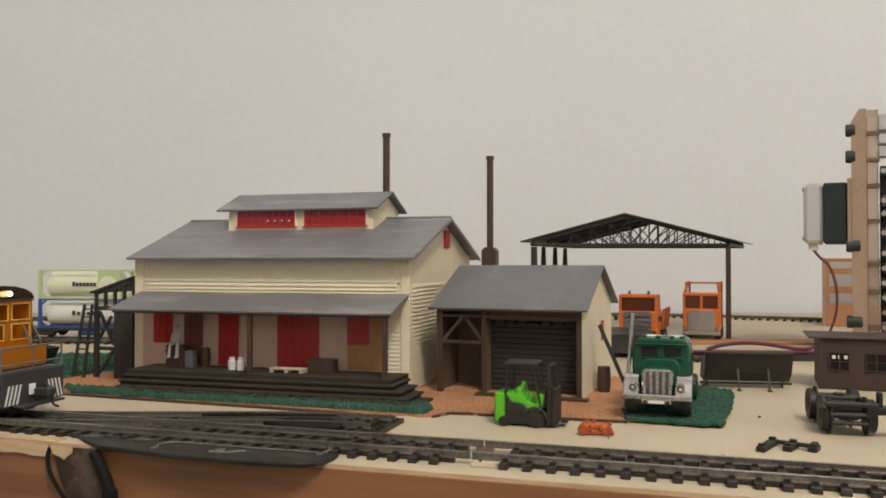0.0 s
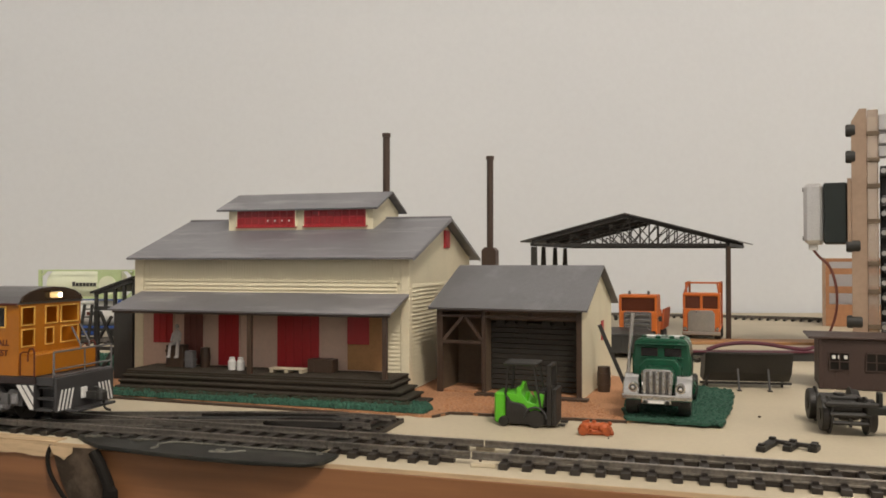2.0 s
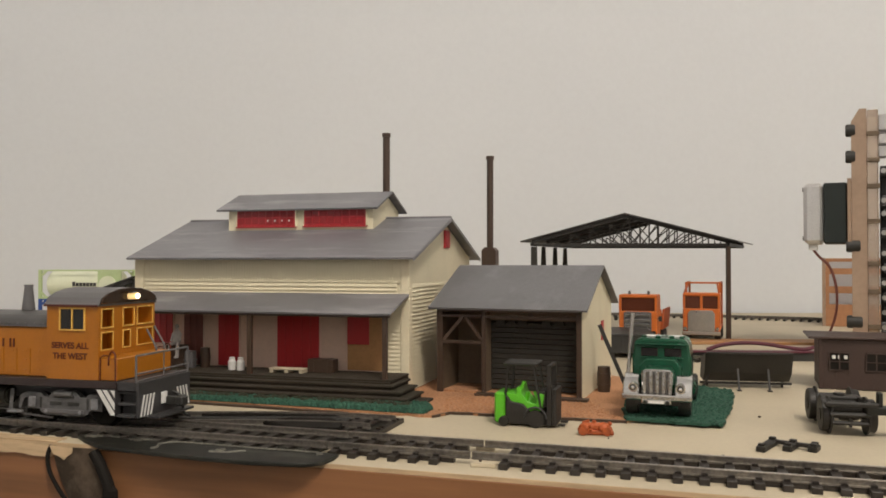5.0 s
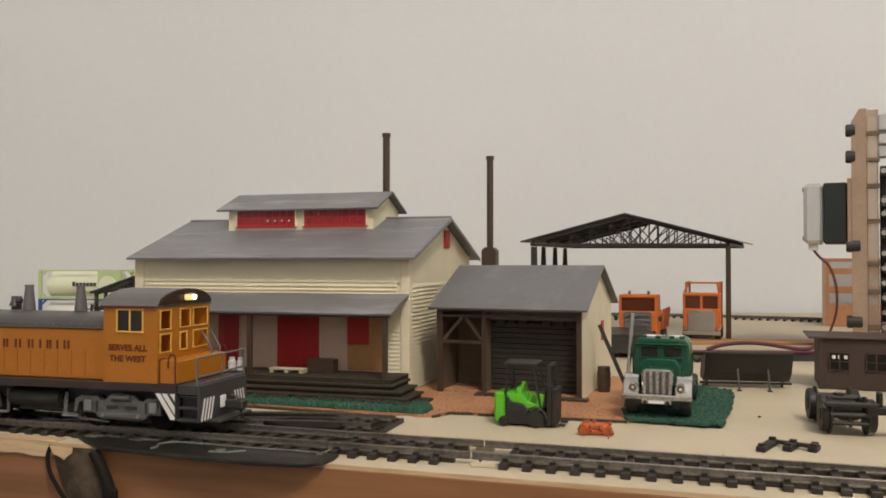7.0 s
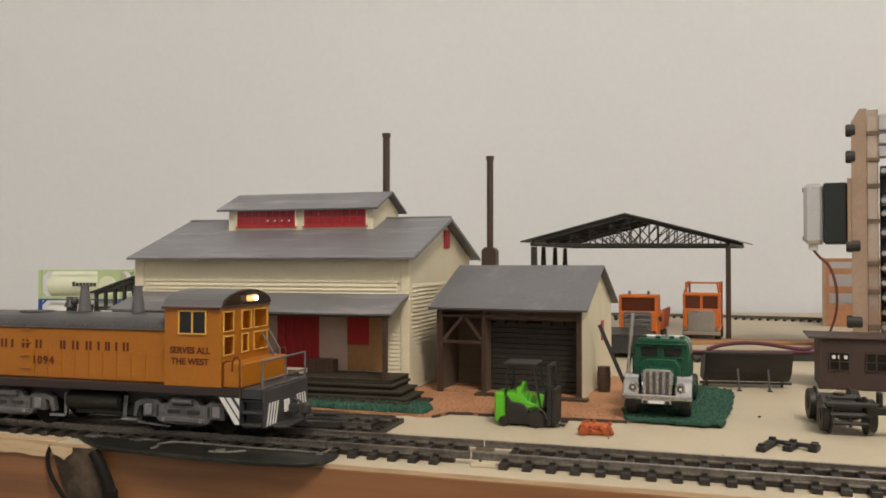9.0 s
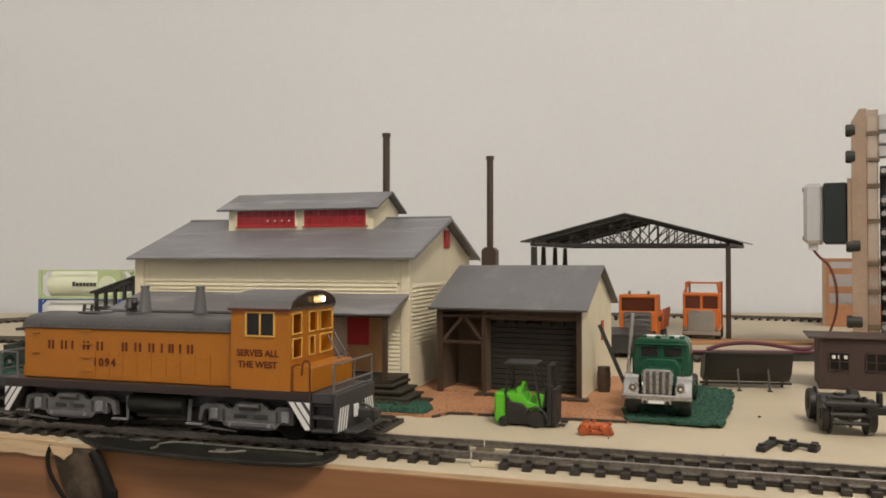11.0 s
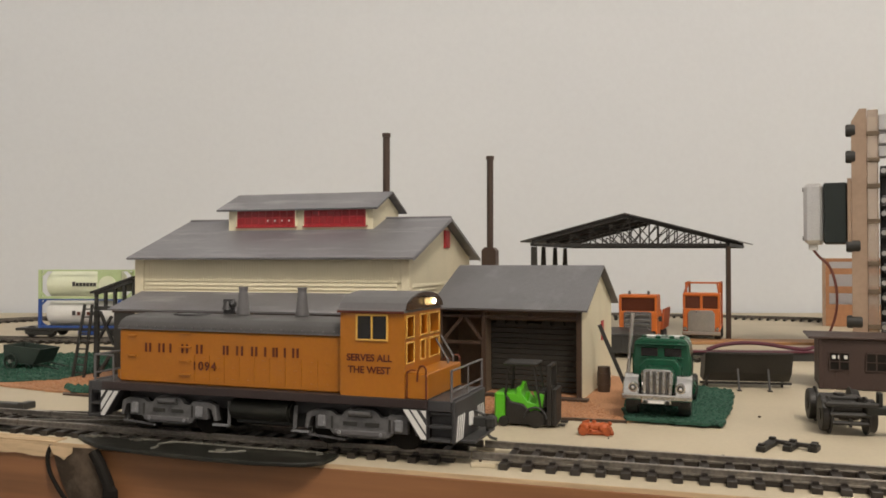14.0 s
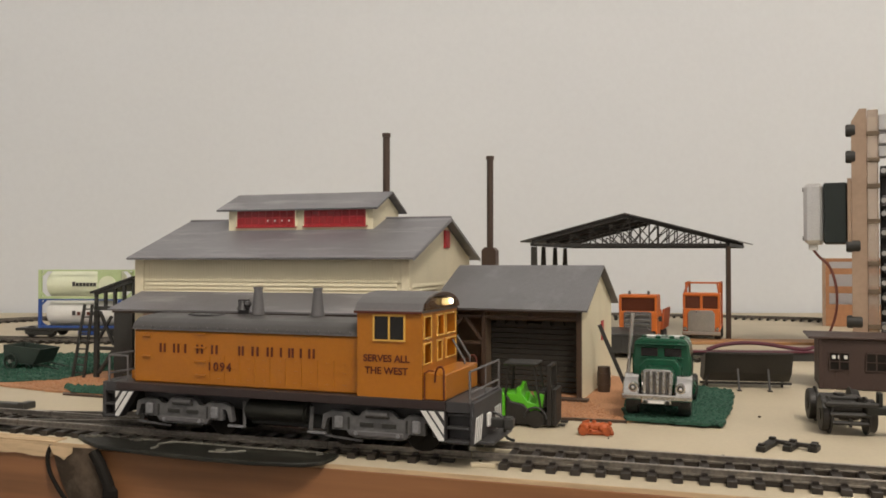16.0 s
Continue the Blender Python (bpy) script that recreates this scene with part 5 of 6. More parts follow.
    bmp = part("bumper", Shape().box(-14.2, 14.2, -3.2, -1.6, 5.2, 7.6, 0.5).box(-6, 6, -3.4, -1.8, 3.8, 5.6, 0.3), M_CHROME, t, "chrome bumper")
    for x in (-4.5, 4.5):
        part("tow_hook", Shape().rod((x, -3.9, 4.6), (x, -3.2, 4.6), 0.8, seg=12), M_BLACK, bmp)
    part("chassis", Shape().box(-9, 9, 2, 72, 2.6, 7.8, 0.3), M_BLACK, t, "black chassis")
    part("exhaust_pipe", Shape().rod((-15.0, 23, 8), (-12.6, 24, 39.5), 0.85, seg=12), M_METAL, t, "grey upright exhaust pipe")
    part("number_plate", Shape().box(-3.2, 3.2, -3.6, -3.42, 4.1, 5.2), M_WHITE, t, "plain pale plate")


green_truck()


# ---- orange trucks under the shelter ----
def orange_truck(at, kind):
    t = thing("orange_truck", at, "orange toy dump truck with a silver grille" if kind == 1 else "orange toy truck with an open rack behind the cab", "truck", "orange trucks by the shelter")
    part("cab", Shape().box(-14.4, 14.4, 3, 24, 7, 26.5, 0.8).box(-14.4, 14.4, 3.4, 24, 36.5, 39.0, 0.6).box(-14.4, -12.6, 3.6, 24, 26.4, 36.6, 0.2)
         .box(12.6, 14.4, 3.6, 24, 26.4, 36.6, 0.2).box(-12.6, 12.6, 22.5, 24, 26.4, 36.6), M_ORANGE, t, "orange cab")
    if kind == 2:
        part("cab_pillar", Shape().box(-1.0, 1.0, 3.4, 5.0, 26.4, 36.6, 0.2), M_ORANGE, t)
    part("windscreen", Shape().box(-12.55, 12.55, 4.8, 5.6, 26.5, 36.5), material("brown_glazing", (0.11, 0.035, 0.02), 0.15, 0, 900, 0.1, 0), t, "dark brown windscreen")
    g = part("grille", Shape().prism([(-10.4, 8.5), (10.4, 8.5), (10.4, 22.5 if kind == 2 else 25.5), (8.4, 25.2 if kind == 2 else 26.2), (-8.4, 25.2 if kind == 2 else 26.2), (-10.4, 22.5 if kind == 2 else 25.5)], 1.6, 2.95, "y", 0.3), M_METAL if kind == 2 else M_LGREY, t, "silver grille")
    if kind == 1:
        for i in range(4):
            part("bar", Shape().box(-9.4, 9.4, 1.1, 1.62, 11 + i * 3.6, 13.2 + i * 3.6, 0.2), M_METAL, g)
    part("bumper", Shape().box(-14.8, 14.8, -0.5, 1.5, 5.4, 8.4, 0.5), M_METAL if kind == 2 else M_LDARK, t, "grey bumper")
    for x in (-12.4, 12.4):
        part("headlight", Shape().rod((x, 0.8, 10.4), (x, 2.95, 10.4), 1.5, seg=14), M_CHROME, t)
        for y in (10, 46, 58):
            part("wheel", Shape().rod((x - 2.4, y, 5.0), (x + 2.4, y, 5.0), 5.0, seg=22, bevel=0.5), M_BLACK, t, "black tyre")
    part("chassis", Shape().box(-9, 9, 2, 68, 4.5, 8.4, 0.3), M_BLACK, t, "black chassis")
    if kind == 1:
        part("dump_body", Shape().prism([(-15.5, 11), (15.5, 11), (17, 27), (15.6, 27), (14.4, 12.4), (-14.4, 12.4), (-15.6, 27), (-17, 27)], 27, 70, "y"), M_RUST, t, "rusty orange dump body")
        part("headboard", Shape().box(-15.0, 15.0, 26, 26.95, 11, 27, 0.2), M_RUST, t)
        for x in (-7.5, 7):
            part("beacon", Shape().rod((x, 12, 39.0), (x, 12, 41.8), 1.2, 0.9, 12), M_LGREY, t)
        for x in (-16.8, 16.8):
            part("mirror", Shape().box(x - 1.3, x + 1.3, 3.5, 4.5, 19.0, 23.0, 0.3).bar((x * 0.85, 4, 21), (x, 4, 21), 0.6, 0.6), M_BLACK, t)
    else:
        rk = part("rack", Shape().box(-14.2, 14.2, 25.5, 27.0, 46.2, 47.6, 0.2), M_ORANGE, t, "open orange rack")
        for x in (-13.4, 13.4):
            part("upright", Shape().bar((x, 26.2, 8.4), (x, 26.2, 46.4), 1.6, 1.6), M_ORANGE, rk)
            part("side_rail", Shape().bar((x, 27.2, 46.8), (x, 66, 46.8), 1.4, 1.4), M_RUST, rk)
            part("stay", Shape().bar((x, 8, 39.1), (x * 0.85, 25.4, 46.6), 1.3, 1.3), M_RUST, rk)
            part("upright", Shape().bar((x, 65.4, 8.4), (x, 65.4, 46.4), 1.6, 1.6), M_RUST, rk)
        part("flat_bed", Shape().box(-14.4, 14.4, 27.2, 68, 8.45, 10.5, 0.3), M_RUST, t)


orange_truck(mp(148.2, 622, 0, -22), 1)
orange_truck(mp(207.5, 655, 0, -21), 2)


def black_wagon():
    w = thing("black_wagon", mp(110.5, 545, 0, -8), "low black open wagon body on the table", "wagon")
    part("body", Shape().box(0, 31, 0, 60, 3.2, 15.8, 0.5).box(-0.6, 31.6, -0.6, 60.6, 14.6, 16.0, 0.3), M_BLACK, w)
    for i in range(5):
        part("rib", Shape().box(2 + i * 6.4, 3.2 + i * 6.4, -0.7, -0.02, 4, 14.5, 0.1), M_BLACK, w)
    for x in (4, 26):
        part("wheel", Shape().rod((x - 1.3, 8, 3.4), (x + 1.3, 8, 3.4), 3.4, seg=18), M_BLACK, w)
        part("wheel", Shape().rod((x - 1.3, 50, 3.4), (x + 1.3, 50, 3.4), 3.4, seg=18), M_BLACK, w)


black_wagon()


# ---- truss shelter ----
def truss_shelter():
    """Origin at the foot of the near east post."""
    t = thing("truss_shelter", mp(237, 676, 0, -1), "dark open shelter with a trussed gable roof on posts", "shelter")
    S, Z, R = 163.0, 80.0, 104.0
    AX = 0.466
    far = 104.0
    for k in range(4):
        y = k * far / 3
        dx = AX * y
        tr = Shape()
        a, b, m = (-S + dx, y, Z - 1.5), (dx, y, Z - 1.5), (-S / 2 + dx - 3, y, R - 3)
        m = (m[0], y, R - 1.7)
        tr.bar(a, b, 2.0, 2.4).bar((a[0], y, Z + 1.2), m, 2.0, 2.6).bar((b[0], y, Z + 1.2), m, 2.0, 2.6)
        tr.bar((a[0] + 1, y, Z - 2), (a[0] + 1, y, Z + 2), 2.0, 2.0).bar((b[0] - 1, y, Z - 2), (b[0] - 1, y, Z + 2), 2.0, 2.0)
        n = 10
        lo = [(-S * (1 - i / n) + dx, y, Z - 1.5) for i in range(1, n)]
        for i, p in enumerate(lo):
            f = (i + 1) / n
            hi_z = Z - 1.5 + (R - Z - 1.5) * (1 - abs(2 * f - 1))
            tr.bar(p, (p[0], y, hi_z), 0.9, 0.9)
            if 0 < i < n - 2:
                q = lo[i + 1] if f < 0.5 else lo[i - 1]
                tr.bar((p[0], y, hi_z), q, 0.9, 0.9)
        part("truss", tr, M_DARKCAST, t, "dark roof truss")
    for x0 in (-S - 8, 9):
        x1, z0 = -S / 2 - 3, Z + 0.6
        s = Shape()

        def f(u, v, x0=x0, x1=x1, z0=z0):
            y = -4 + (far + 8) * v
            return (x0 + (x1 - x0) * u + AX * y, y, z0 + (R - z0) * u)
        s.sheet(1, 1, f)
        s.sheet(1, 1, lambda u, v: (f(u, v)[0], f(u, v)[1], f(u, v)[2] + 1.0))
        for w in (0, 1):
            s.sheet(1, 1, lambda u, v, w=w: (f(u, w)[0], f(u, w)[1], f(u, w)[2] + v))
            s.sheet(1, 1, lambda u, v, w=w: (f(w, u)[0], f(w, u)[1], f(w, u)[2] + v))
        bmesh.ops.remove_doubles(s.bm, verts=s.bm.verts, dist=0.001)
        # west sheet takes a darker colour for the shade on its underside
        part("roof_sheet", s, M_DARKCAST if x0 < 0 else M_LDARK, t, "roof sheet, painted darker on the shaded west slope")
    part("post", Shape().box(-1.7, 1.7, -1.7, 1.7, 0, Z - 2.8, 0.2), M_BROWN, t, "dark post")
    for k, (y, lean) in enumerate(((0.0, -0.8), (34.7, -4.0), (69.3, -5.2), (102.6, -6.6))):
        x = -S + 2 + AX * y * 0.96 + lean
        poly = [(x - 4.6, 0), (x + 4.6, 0), (x + 1.6, Z - 2.5), (x - 1.6, Z - 2.5)] if k else [(x - 1.8, 0), (x + 4.4, 0), (x + 3.2, Z - 3), (x - 1.8, Z - 3)]
        part("post", Shape().prism(poly, y - 1.6, y + 1.6, "y", 0.2), M_SLAT, t, "dark tapered post")
    for x in (-S, 0.0):
        part("eave_beam", Shape().bar((x, 0, Z - 1.2), (x + AX * far, far, Z - 1.2), 2.4, 2.4), M_BLACK, t)


truss_shelter()


# ---- tipped trough and the girder behind it ----
def trough():
    t = thing("tipping_trough", mp(133, 411, 0, -9), "black tipping trough standing on thin legs", "trough")
    W = 41.0
    part("tray", Shape().prism([(0.0, 18.6), (1.6, 18.6), (5.0, 9.0), (10.0, 4.6), (19.0, 4.2), (19.0, 3.0), (9.0, 3.2), (3.6, 8.0)], 0, W, "x", 0.2), M_DARKCAST, t, "black curved tray")
    for x in (0.0, W):
        part("end_plate", Shape().prism([(0.2, 18.4), (14, 15.0), (18.8, 4.0), (9.0, 3.3), (3.8, 8.0)], x - 0.6, x + 0.6, "x", 0.1), M_DARKCAST, t)
    part("lip", Shape().box(-0.3, W + 0.3, -0.8, 0.6, 17.8, 19.0, 0.2), M_DARKCAST, t)
    for x in (15.0, 29.5):
        part("leg", Shape().bar((x, 0.6, 10.5), (x, -3.2, 0.2), 0.9, 0.9), M_DARKCAST, t)
        part("foot", Shape().box(x - 1.1, x + 1.1, -4.6, -2.2, 0, 0.7, 0.2), M_DARKCAST, t)
    part("base_bar", Shape().bar((-2.0, 10, 2.2), (W + 2, 10, 2.2), 1.2, 1.2), M_DARKCAST, t)
    for x in (2.0, W - 2.0):
        part("leg", Shape().bar((x, 12.0, 4.4), (x, 13.0, 0.0), 1.0, 1.0), M_DARKCAST, t)
    part("stay", Shape().bar((2.5, 5.0, 9.0), (-1.5, 2.0, 1.2), 0.9, 0.9), M_DARKCAST, t)


trough()
M_PLUM = material("plum_plastic", (0.12, 0.030, 0.045), 0.4, 0, 900, 0.1, 0.05, 60, 0.1)


def girder():
    g = thing("girder_bridge", mp(158, 530, 0, -3), "dark girder with a plum-coloured flange and a cable over it", "girder")
    part("web", Shape().box(0, 95, 0, 5, 0, 5.4, 0.2), M_BLACK, g)
    part("flange", Shape().box(-0.5, 95.5, -1.4, 6.4, 5.45, 6.6, 0.2), M_PLUM, g, "plum-coloured flange")
    part("arched_cable", Shape().hose([(14, 2.5, 7.0), (24, 2.5, 10.2), (38, 2.5, 11.6), (52, 2.5, 10.8), (66, 2.5, 8.6), (78, 2.5, 7.8), (92, 2.5, 12.5)], 1.25), M_PLUM, g, "dark plum cable")


girder()


# ---- brown wagon body and the loose bogie ----
def brown_wagon():
    w = thing("brown_wagon_body", mp(190.5, 412, 0, -20), "dark brown wagon body with small square windows on the table", "wagon body")
    part("body", Shape().box(0, 78, 0, 34, 0.2, 25.4, 0.4), M_BROWN2, w, "dark brown plank body")
    part("roof", Shape().prism([(-5.5, 25.5), (83, 25.5), (83, 26.6), (-5.5, 26.6)], -2.2, 36.2, "y", 0.3), M_BROWN2, w, "brown overhanging roof")
    part("corner_post", Shape().box(-0.6, 1.4, -0.7, 1.2, 0.2, 25.3, 0.2), M_BROWN2, w)
    for x0 in (4.6, 21.2, 46.0, 62.0):
        win = part("window", Shape().box(x0, x0 + 8.6, -0.55, -0.02, 10.2, 18.4, 0.1), M_CABLE, w, "dark square window")
        fr = Shape().box(x0 - 0.6, x0, -0.9, -0.02, 9.8, 18.8).box(x0 + 8.6, x0 + 9.2, -0.9, -0.02, 9.8, 18.8).box(x0, x0 + 8.6, -0.9, -0.02, 18.4, 18.9).box(x0, x0 + 8.6, -0.9, -0.02, 9.7, 10.2)
        fr.box(x0 + 4.0, x0 + 4.6, -0.8, -0.5, 10.2, 18.4).box(x0, x0 + 8.6, -0.8, -0.5, 14.0, 14.5)
        part("window_frame", fr, M_BROWN2, win)
        # white patches painted on the first window as glints
        if x0 < 10:
            for k in range(3):
                part("painted_glint", Shape().box(x0 + 0.9 + k * 2.7, x0 + 2.5 + k * 2.7 - (k == 1), -0.85, -0.56, 15.6, 17.4, 0.1), M_WHITE, win, "white patch painted as a glint")
    for i in range(14):
        part("batten", Shape().box(1.8 + i * 5.6, 2.1 + i * 5.6, -0.16, -0.01, 0.5, 9.2), M_BROWN2, w)


M_BROWN2 = material("box_brown_plastic", (0.050, 0.027, 0.021), 0.5, 0, 900, 0.12, 0.1, 60, 0.12)
brown_wagon()


def bogie():
    b = thing("loose_bogie", mp(141.4, 307, 0, -14), "black model bogie with two axles standing on the table", "bogie")
    for y in (0.0, 24.0):
        ax = part("axle", Shape().rod((0, y, 7.0), (19, y, 7.0), 1.3, seg=12).rod((7, y, 7.0), (12, y, 7.0), 2.0, seg=12), M_DARKCAST, b)
        for x, s in ((1.6, -1), (17.6, 1)):
            part("wheel", Shape().rod((x - 1.3, y, 7.0), (x + 1.3, y, 7.0), 6.2, seg=26, bevel=0.3).rod((x - s * 1.3, y, 7.0), (x - s * 1.9, y, 7.0), 7.0, seg=26)
                 .rod((x, y, 7.0), (x + s * 1.6, y, 7.0), 2.4, seg=16), M_DARKCAST, ax, "black wheel")
    part("frame", Shape().box(4.4, 14.8, -3, 27, 8.6, 11.2, 0.5).box(2.5, 16.7, 8.5, 15.5, 10.0, 12.6, 0.5), M_DARKCAST, b, "black bogie frame")
    part("end_beam", Shape().box(0.5, 18.7, -8.2, -6.4, 11.0, 12.8, 0.4).bar((3, -7, 11.9), (3, 10, 11.9), 1.4, 1.4).bar((16, -7, 11.9), (16, 10, 11.9), 1.4, 1.4), M_DARKCAST, b)
    part("kingpin", Shape().rod((9.6, 12, 12.4), (9.6, 12, 13.4), 2.2, seg=14), M_DARKCAST, b)
    part("brake_beam", Shape().rod((3.6, -5.8, 5.0), (15.6, -5.8, 5.0), 0.8, seg=8).rod((2.6, -6.6, 8.2), (16.6, -6.6, 8.2), 0.9, seg=8).bar((9.6, -5.8, 3.6), (9.6, -5.8, 6.6), 1.8, 0.8).bar((3.8, -5.8, 5), (3.8, -3, 12.6), 0.8, 0.8).bar((15.4, -5.8, 5), (15.4, -3, 12.6), 0.8, 0.8), M_DARKCAST, b)
    part("coupler_arm", Shape().box(14.5, 27, -8, -2, 8.6, 11.4, 0.4).box(18.6, 20.4, -6.5, -3.5, 11.4, 16.6, 0.4), M_TURN, b, "grey coupler arm")


bogie()


# ---- stepper tower ----
M_MDF = material("laser_cut_board", (0.37, 0.26, 0.185), 0.6, 0, 300, 0.1, 0.1, 30, 0.15)
M_ACRYL = clear("clear_acrylic", (0.66, 0.54, 0.44), 0.10, 0.7)
M_ALU = material("cast_aluminium", (0.74, 0.73, 0.72), 0.32, 0.7, 900, 0.08, 0.1, 60, 0.08)
M_MOTOR = material("dark_green_motor", (0.012, 0.018, 0.016), 0.4, 0, 900, 0.1, 0.05)
M_SILVERBAR = material("pale_grey_bar", (0.55, 0.54, 0.55), 0.35, 0.3, 900, 0.06, 0.05)


def stepper_tower():
    t = thing("stepper_tower", mp(281.5, 560, 0, -27), "stepper motor on a tower of laser-cut board and acrylic", "machine")
    side = [(0.0, 0), (9.5, 0), (9.5, 169.5), (5.0, 169.5), (0.0, 161)]
    part("side_plate", Shape().prism(side, 0, 4.5, "y", 0.2), M_MDF, t, "pale brown laser-cut side plate")
    part("side_plate", Shape().prism([(0.0, 0), (9.5, 0), (9.5, 169.5), (5.0, 169.5), (0.0, 161)], 44, 48.5, "y", 0.2), M_MDF, t)
    part("acrylic_plate", Shape().box(9.7, 16.6, 1.0, 46, 0, 168.5, 0.3), M_ACRYL, t, "clear acrylic plate")
    for z in (152, 134, 116, 92, 63, 44, 20):
        part("spacer", Shape().box(9.6, 17.4, -1.2, 0.9, z - 1.6, z + 1.6, 0.3), M_INNER, t)
    for z, l in ((155.2, 6.2), (137, 6.2), (75.2, 9.0), (23, 10.0)):
        part("bolt_head", Shape().rod((-3.6, 2.2, z), (l - 3.6, 2.2, z), 4.4, seg=18, bevel=0.6), M_BLACK, t, "black knurled bolt head")
    for z0, z1 in ((154.5, 165.5), (145, 152.0), (136.0, 143.5)):
        part("cross_bar", Shape().box(16.7, 90, 4, 14, z0, z1, 0.6), M_SILVERBAR, t, "pale grey cross bar")
    # grey strips set in the gaps, painting the shadow below each bar
    for z in (153.2, 144.2):
        part("cross_shadow_bar", Shape().box(16.7, 90, 5, 13, z - 0.9, z + 0.7), M_LGREY, t)
    for i, z in enumerate((126, 106, 97, 84, 70, 60, 50, 40, 30, 20, 10)):
        part("carriage_block", Shape().box(17.5 + (i % 3), 34 + (i % 2) * 5, -1, 14, z - 3.4, z + 3.4, 0.5), (M_BLACK, M_LGREY, M_TURN, M_LDARK)[i % 4], t)
        part("screw", Shape().rod((19.5, -2.4, z), (19.5, -1.05, z), 1.7, seg=12), M_METAL, t)
    part("column", Shape().box(18, 60, 15, 40, 0, 128, 0.5), M_LDARK, t)
    part("motor_plate", Shape().box(-2.6, -0.1, -1, 47, 73, 122, 0.3), M_MDF, t)
    m = part("stepper_motor", Shape().box(-17.6, -2.7, 1, 43, 77.1, 119.5, 0.9), M_MOTOR, t, "dark laminated motor body")
    part("end_cap", Shape().box(-30.6, -17.7, 1, 43, 77.0, 119.6, 2.6), M_ALU, m, "silver motor end cap")
    part("front_cap", Shape().box(-2.65, 0.4, 1.2, 42.8, 77.6, 119.0, 1.0), M_ALU, m)
    for z in (81, 115.5):
        part("cap_screw", Shape().rod((-31.2, 5, z), (-30.6, 5, z), 1.6, seg=12), M_LDARK, m)
    part("socket", Shape().box(-27.5, -21.5, 6, 14, 72.5, 77.0, 0.4), M_WHITE, m, "white cable socket")
    for dy, c in ((0, M_LETTER), (1.3, M_BROWN), (-1.3, M_DOORBROWN)):
        pts = [(-25.0, 10 + dy, 73.5), (-21, 11 + dy, 68), (-15, 12 + dy, 62), (-11.5, 13 + dy, 53), (-9.8, 14 + dy, 42), (-10.2, 16 + dy, 30), (-12.5, 18 + dy, 20), (-16.5, 20 + dy, 9), (-18, 21 + dy, 0.7)]
        part("motor_wire", Shape().hose(pts, 0.85), c, m, "thin brown motor wire")


stepper_tower()


M_CRATE = material("orange_brown_board", (0.42, 0.20, 0.095), 0.6, 0, 300, 0.12, 0.1, 30, 0.15)


def slotted_crate():
    c = thing("slotted_crate", mp(381.5, 818, 0, -25), "orange-brown laser-cut box with slots", "box")
    part("side", Shape().box(-0.5, 2.4, -0.6, 60, 0, 68.5, 0.2), M_MDF, c)
    f = Shape()
    f.box(2.5, 80, 0, 3, 0, 22, 0.2).box(2.5, 80, 0, 3, 33, 40, 0.2).box(2.5, 80, 0, 3, 52, 58, 0.2).box(2.5, 80, 0, 3, 64.5, 68, 0.2).box(2.6, 6, 0.1, 2.9, 22, 64.6)
    part("front", f, M_CRATE, c, "slotted front panel")
    part("back", Shape().box(2.5, 80, 57, 60, 0, 66, 0.2), M_SILVERBAR, c)


slotted_crate()


# ---- tank containers on a flat wagon ----
M_PALEGREEN = material("pale_green_tank", (0.76, 0.79, 0.60), 0.4, 0, 900, 0.05, 0.04)
M_MIDGREEN = material("light_green_frame", (0.50, 0.61, 0.32), 0.45, 0, 900, 0.05, 0.04)
M_BLUE = material("blue_frame", (0.030, 0.085, 0.32), 0.4, 0, 900, 0.05, 0.04)


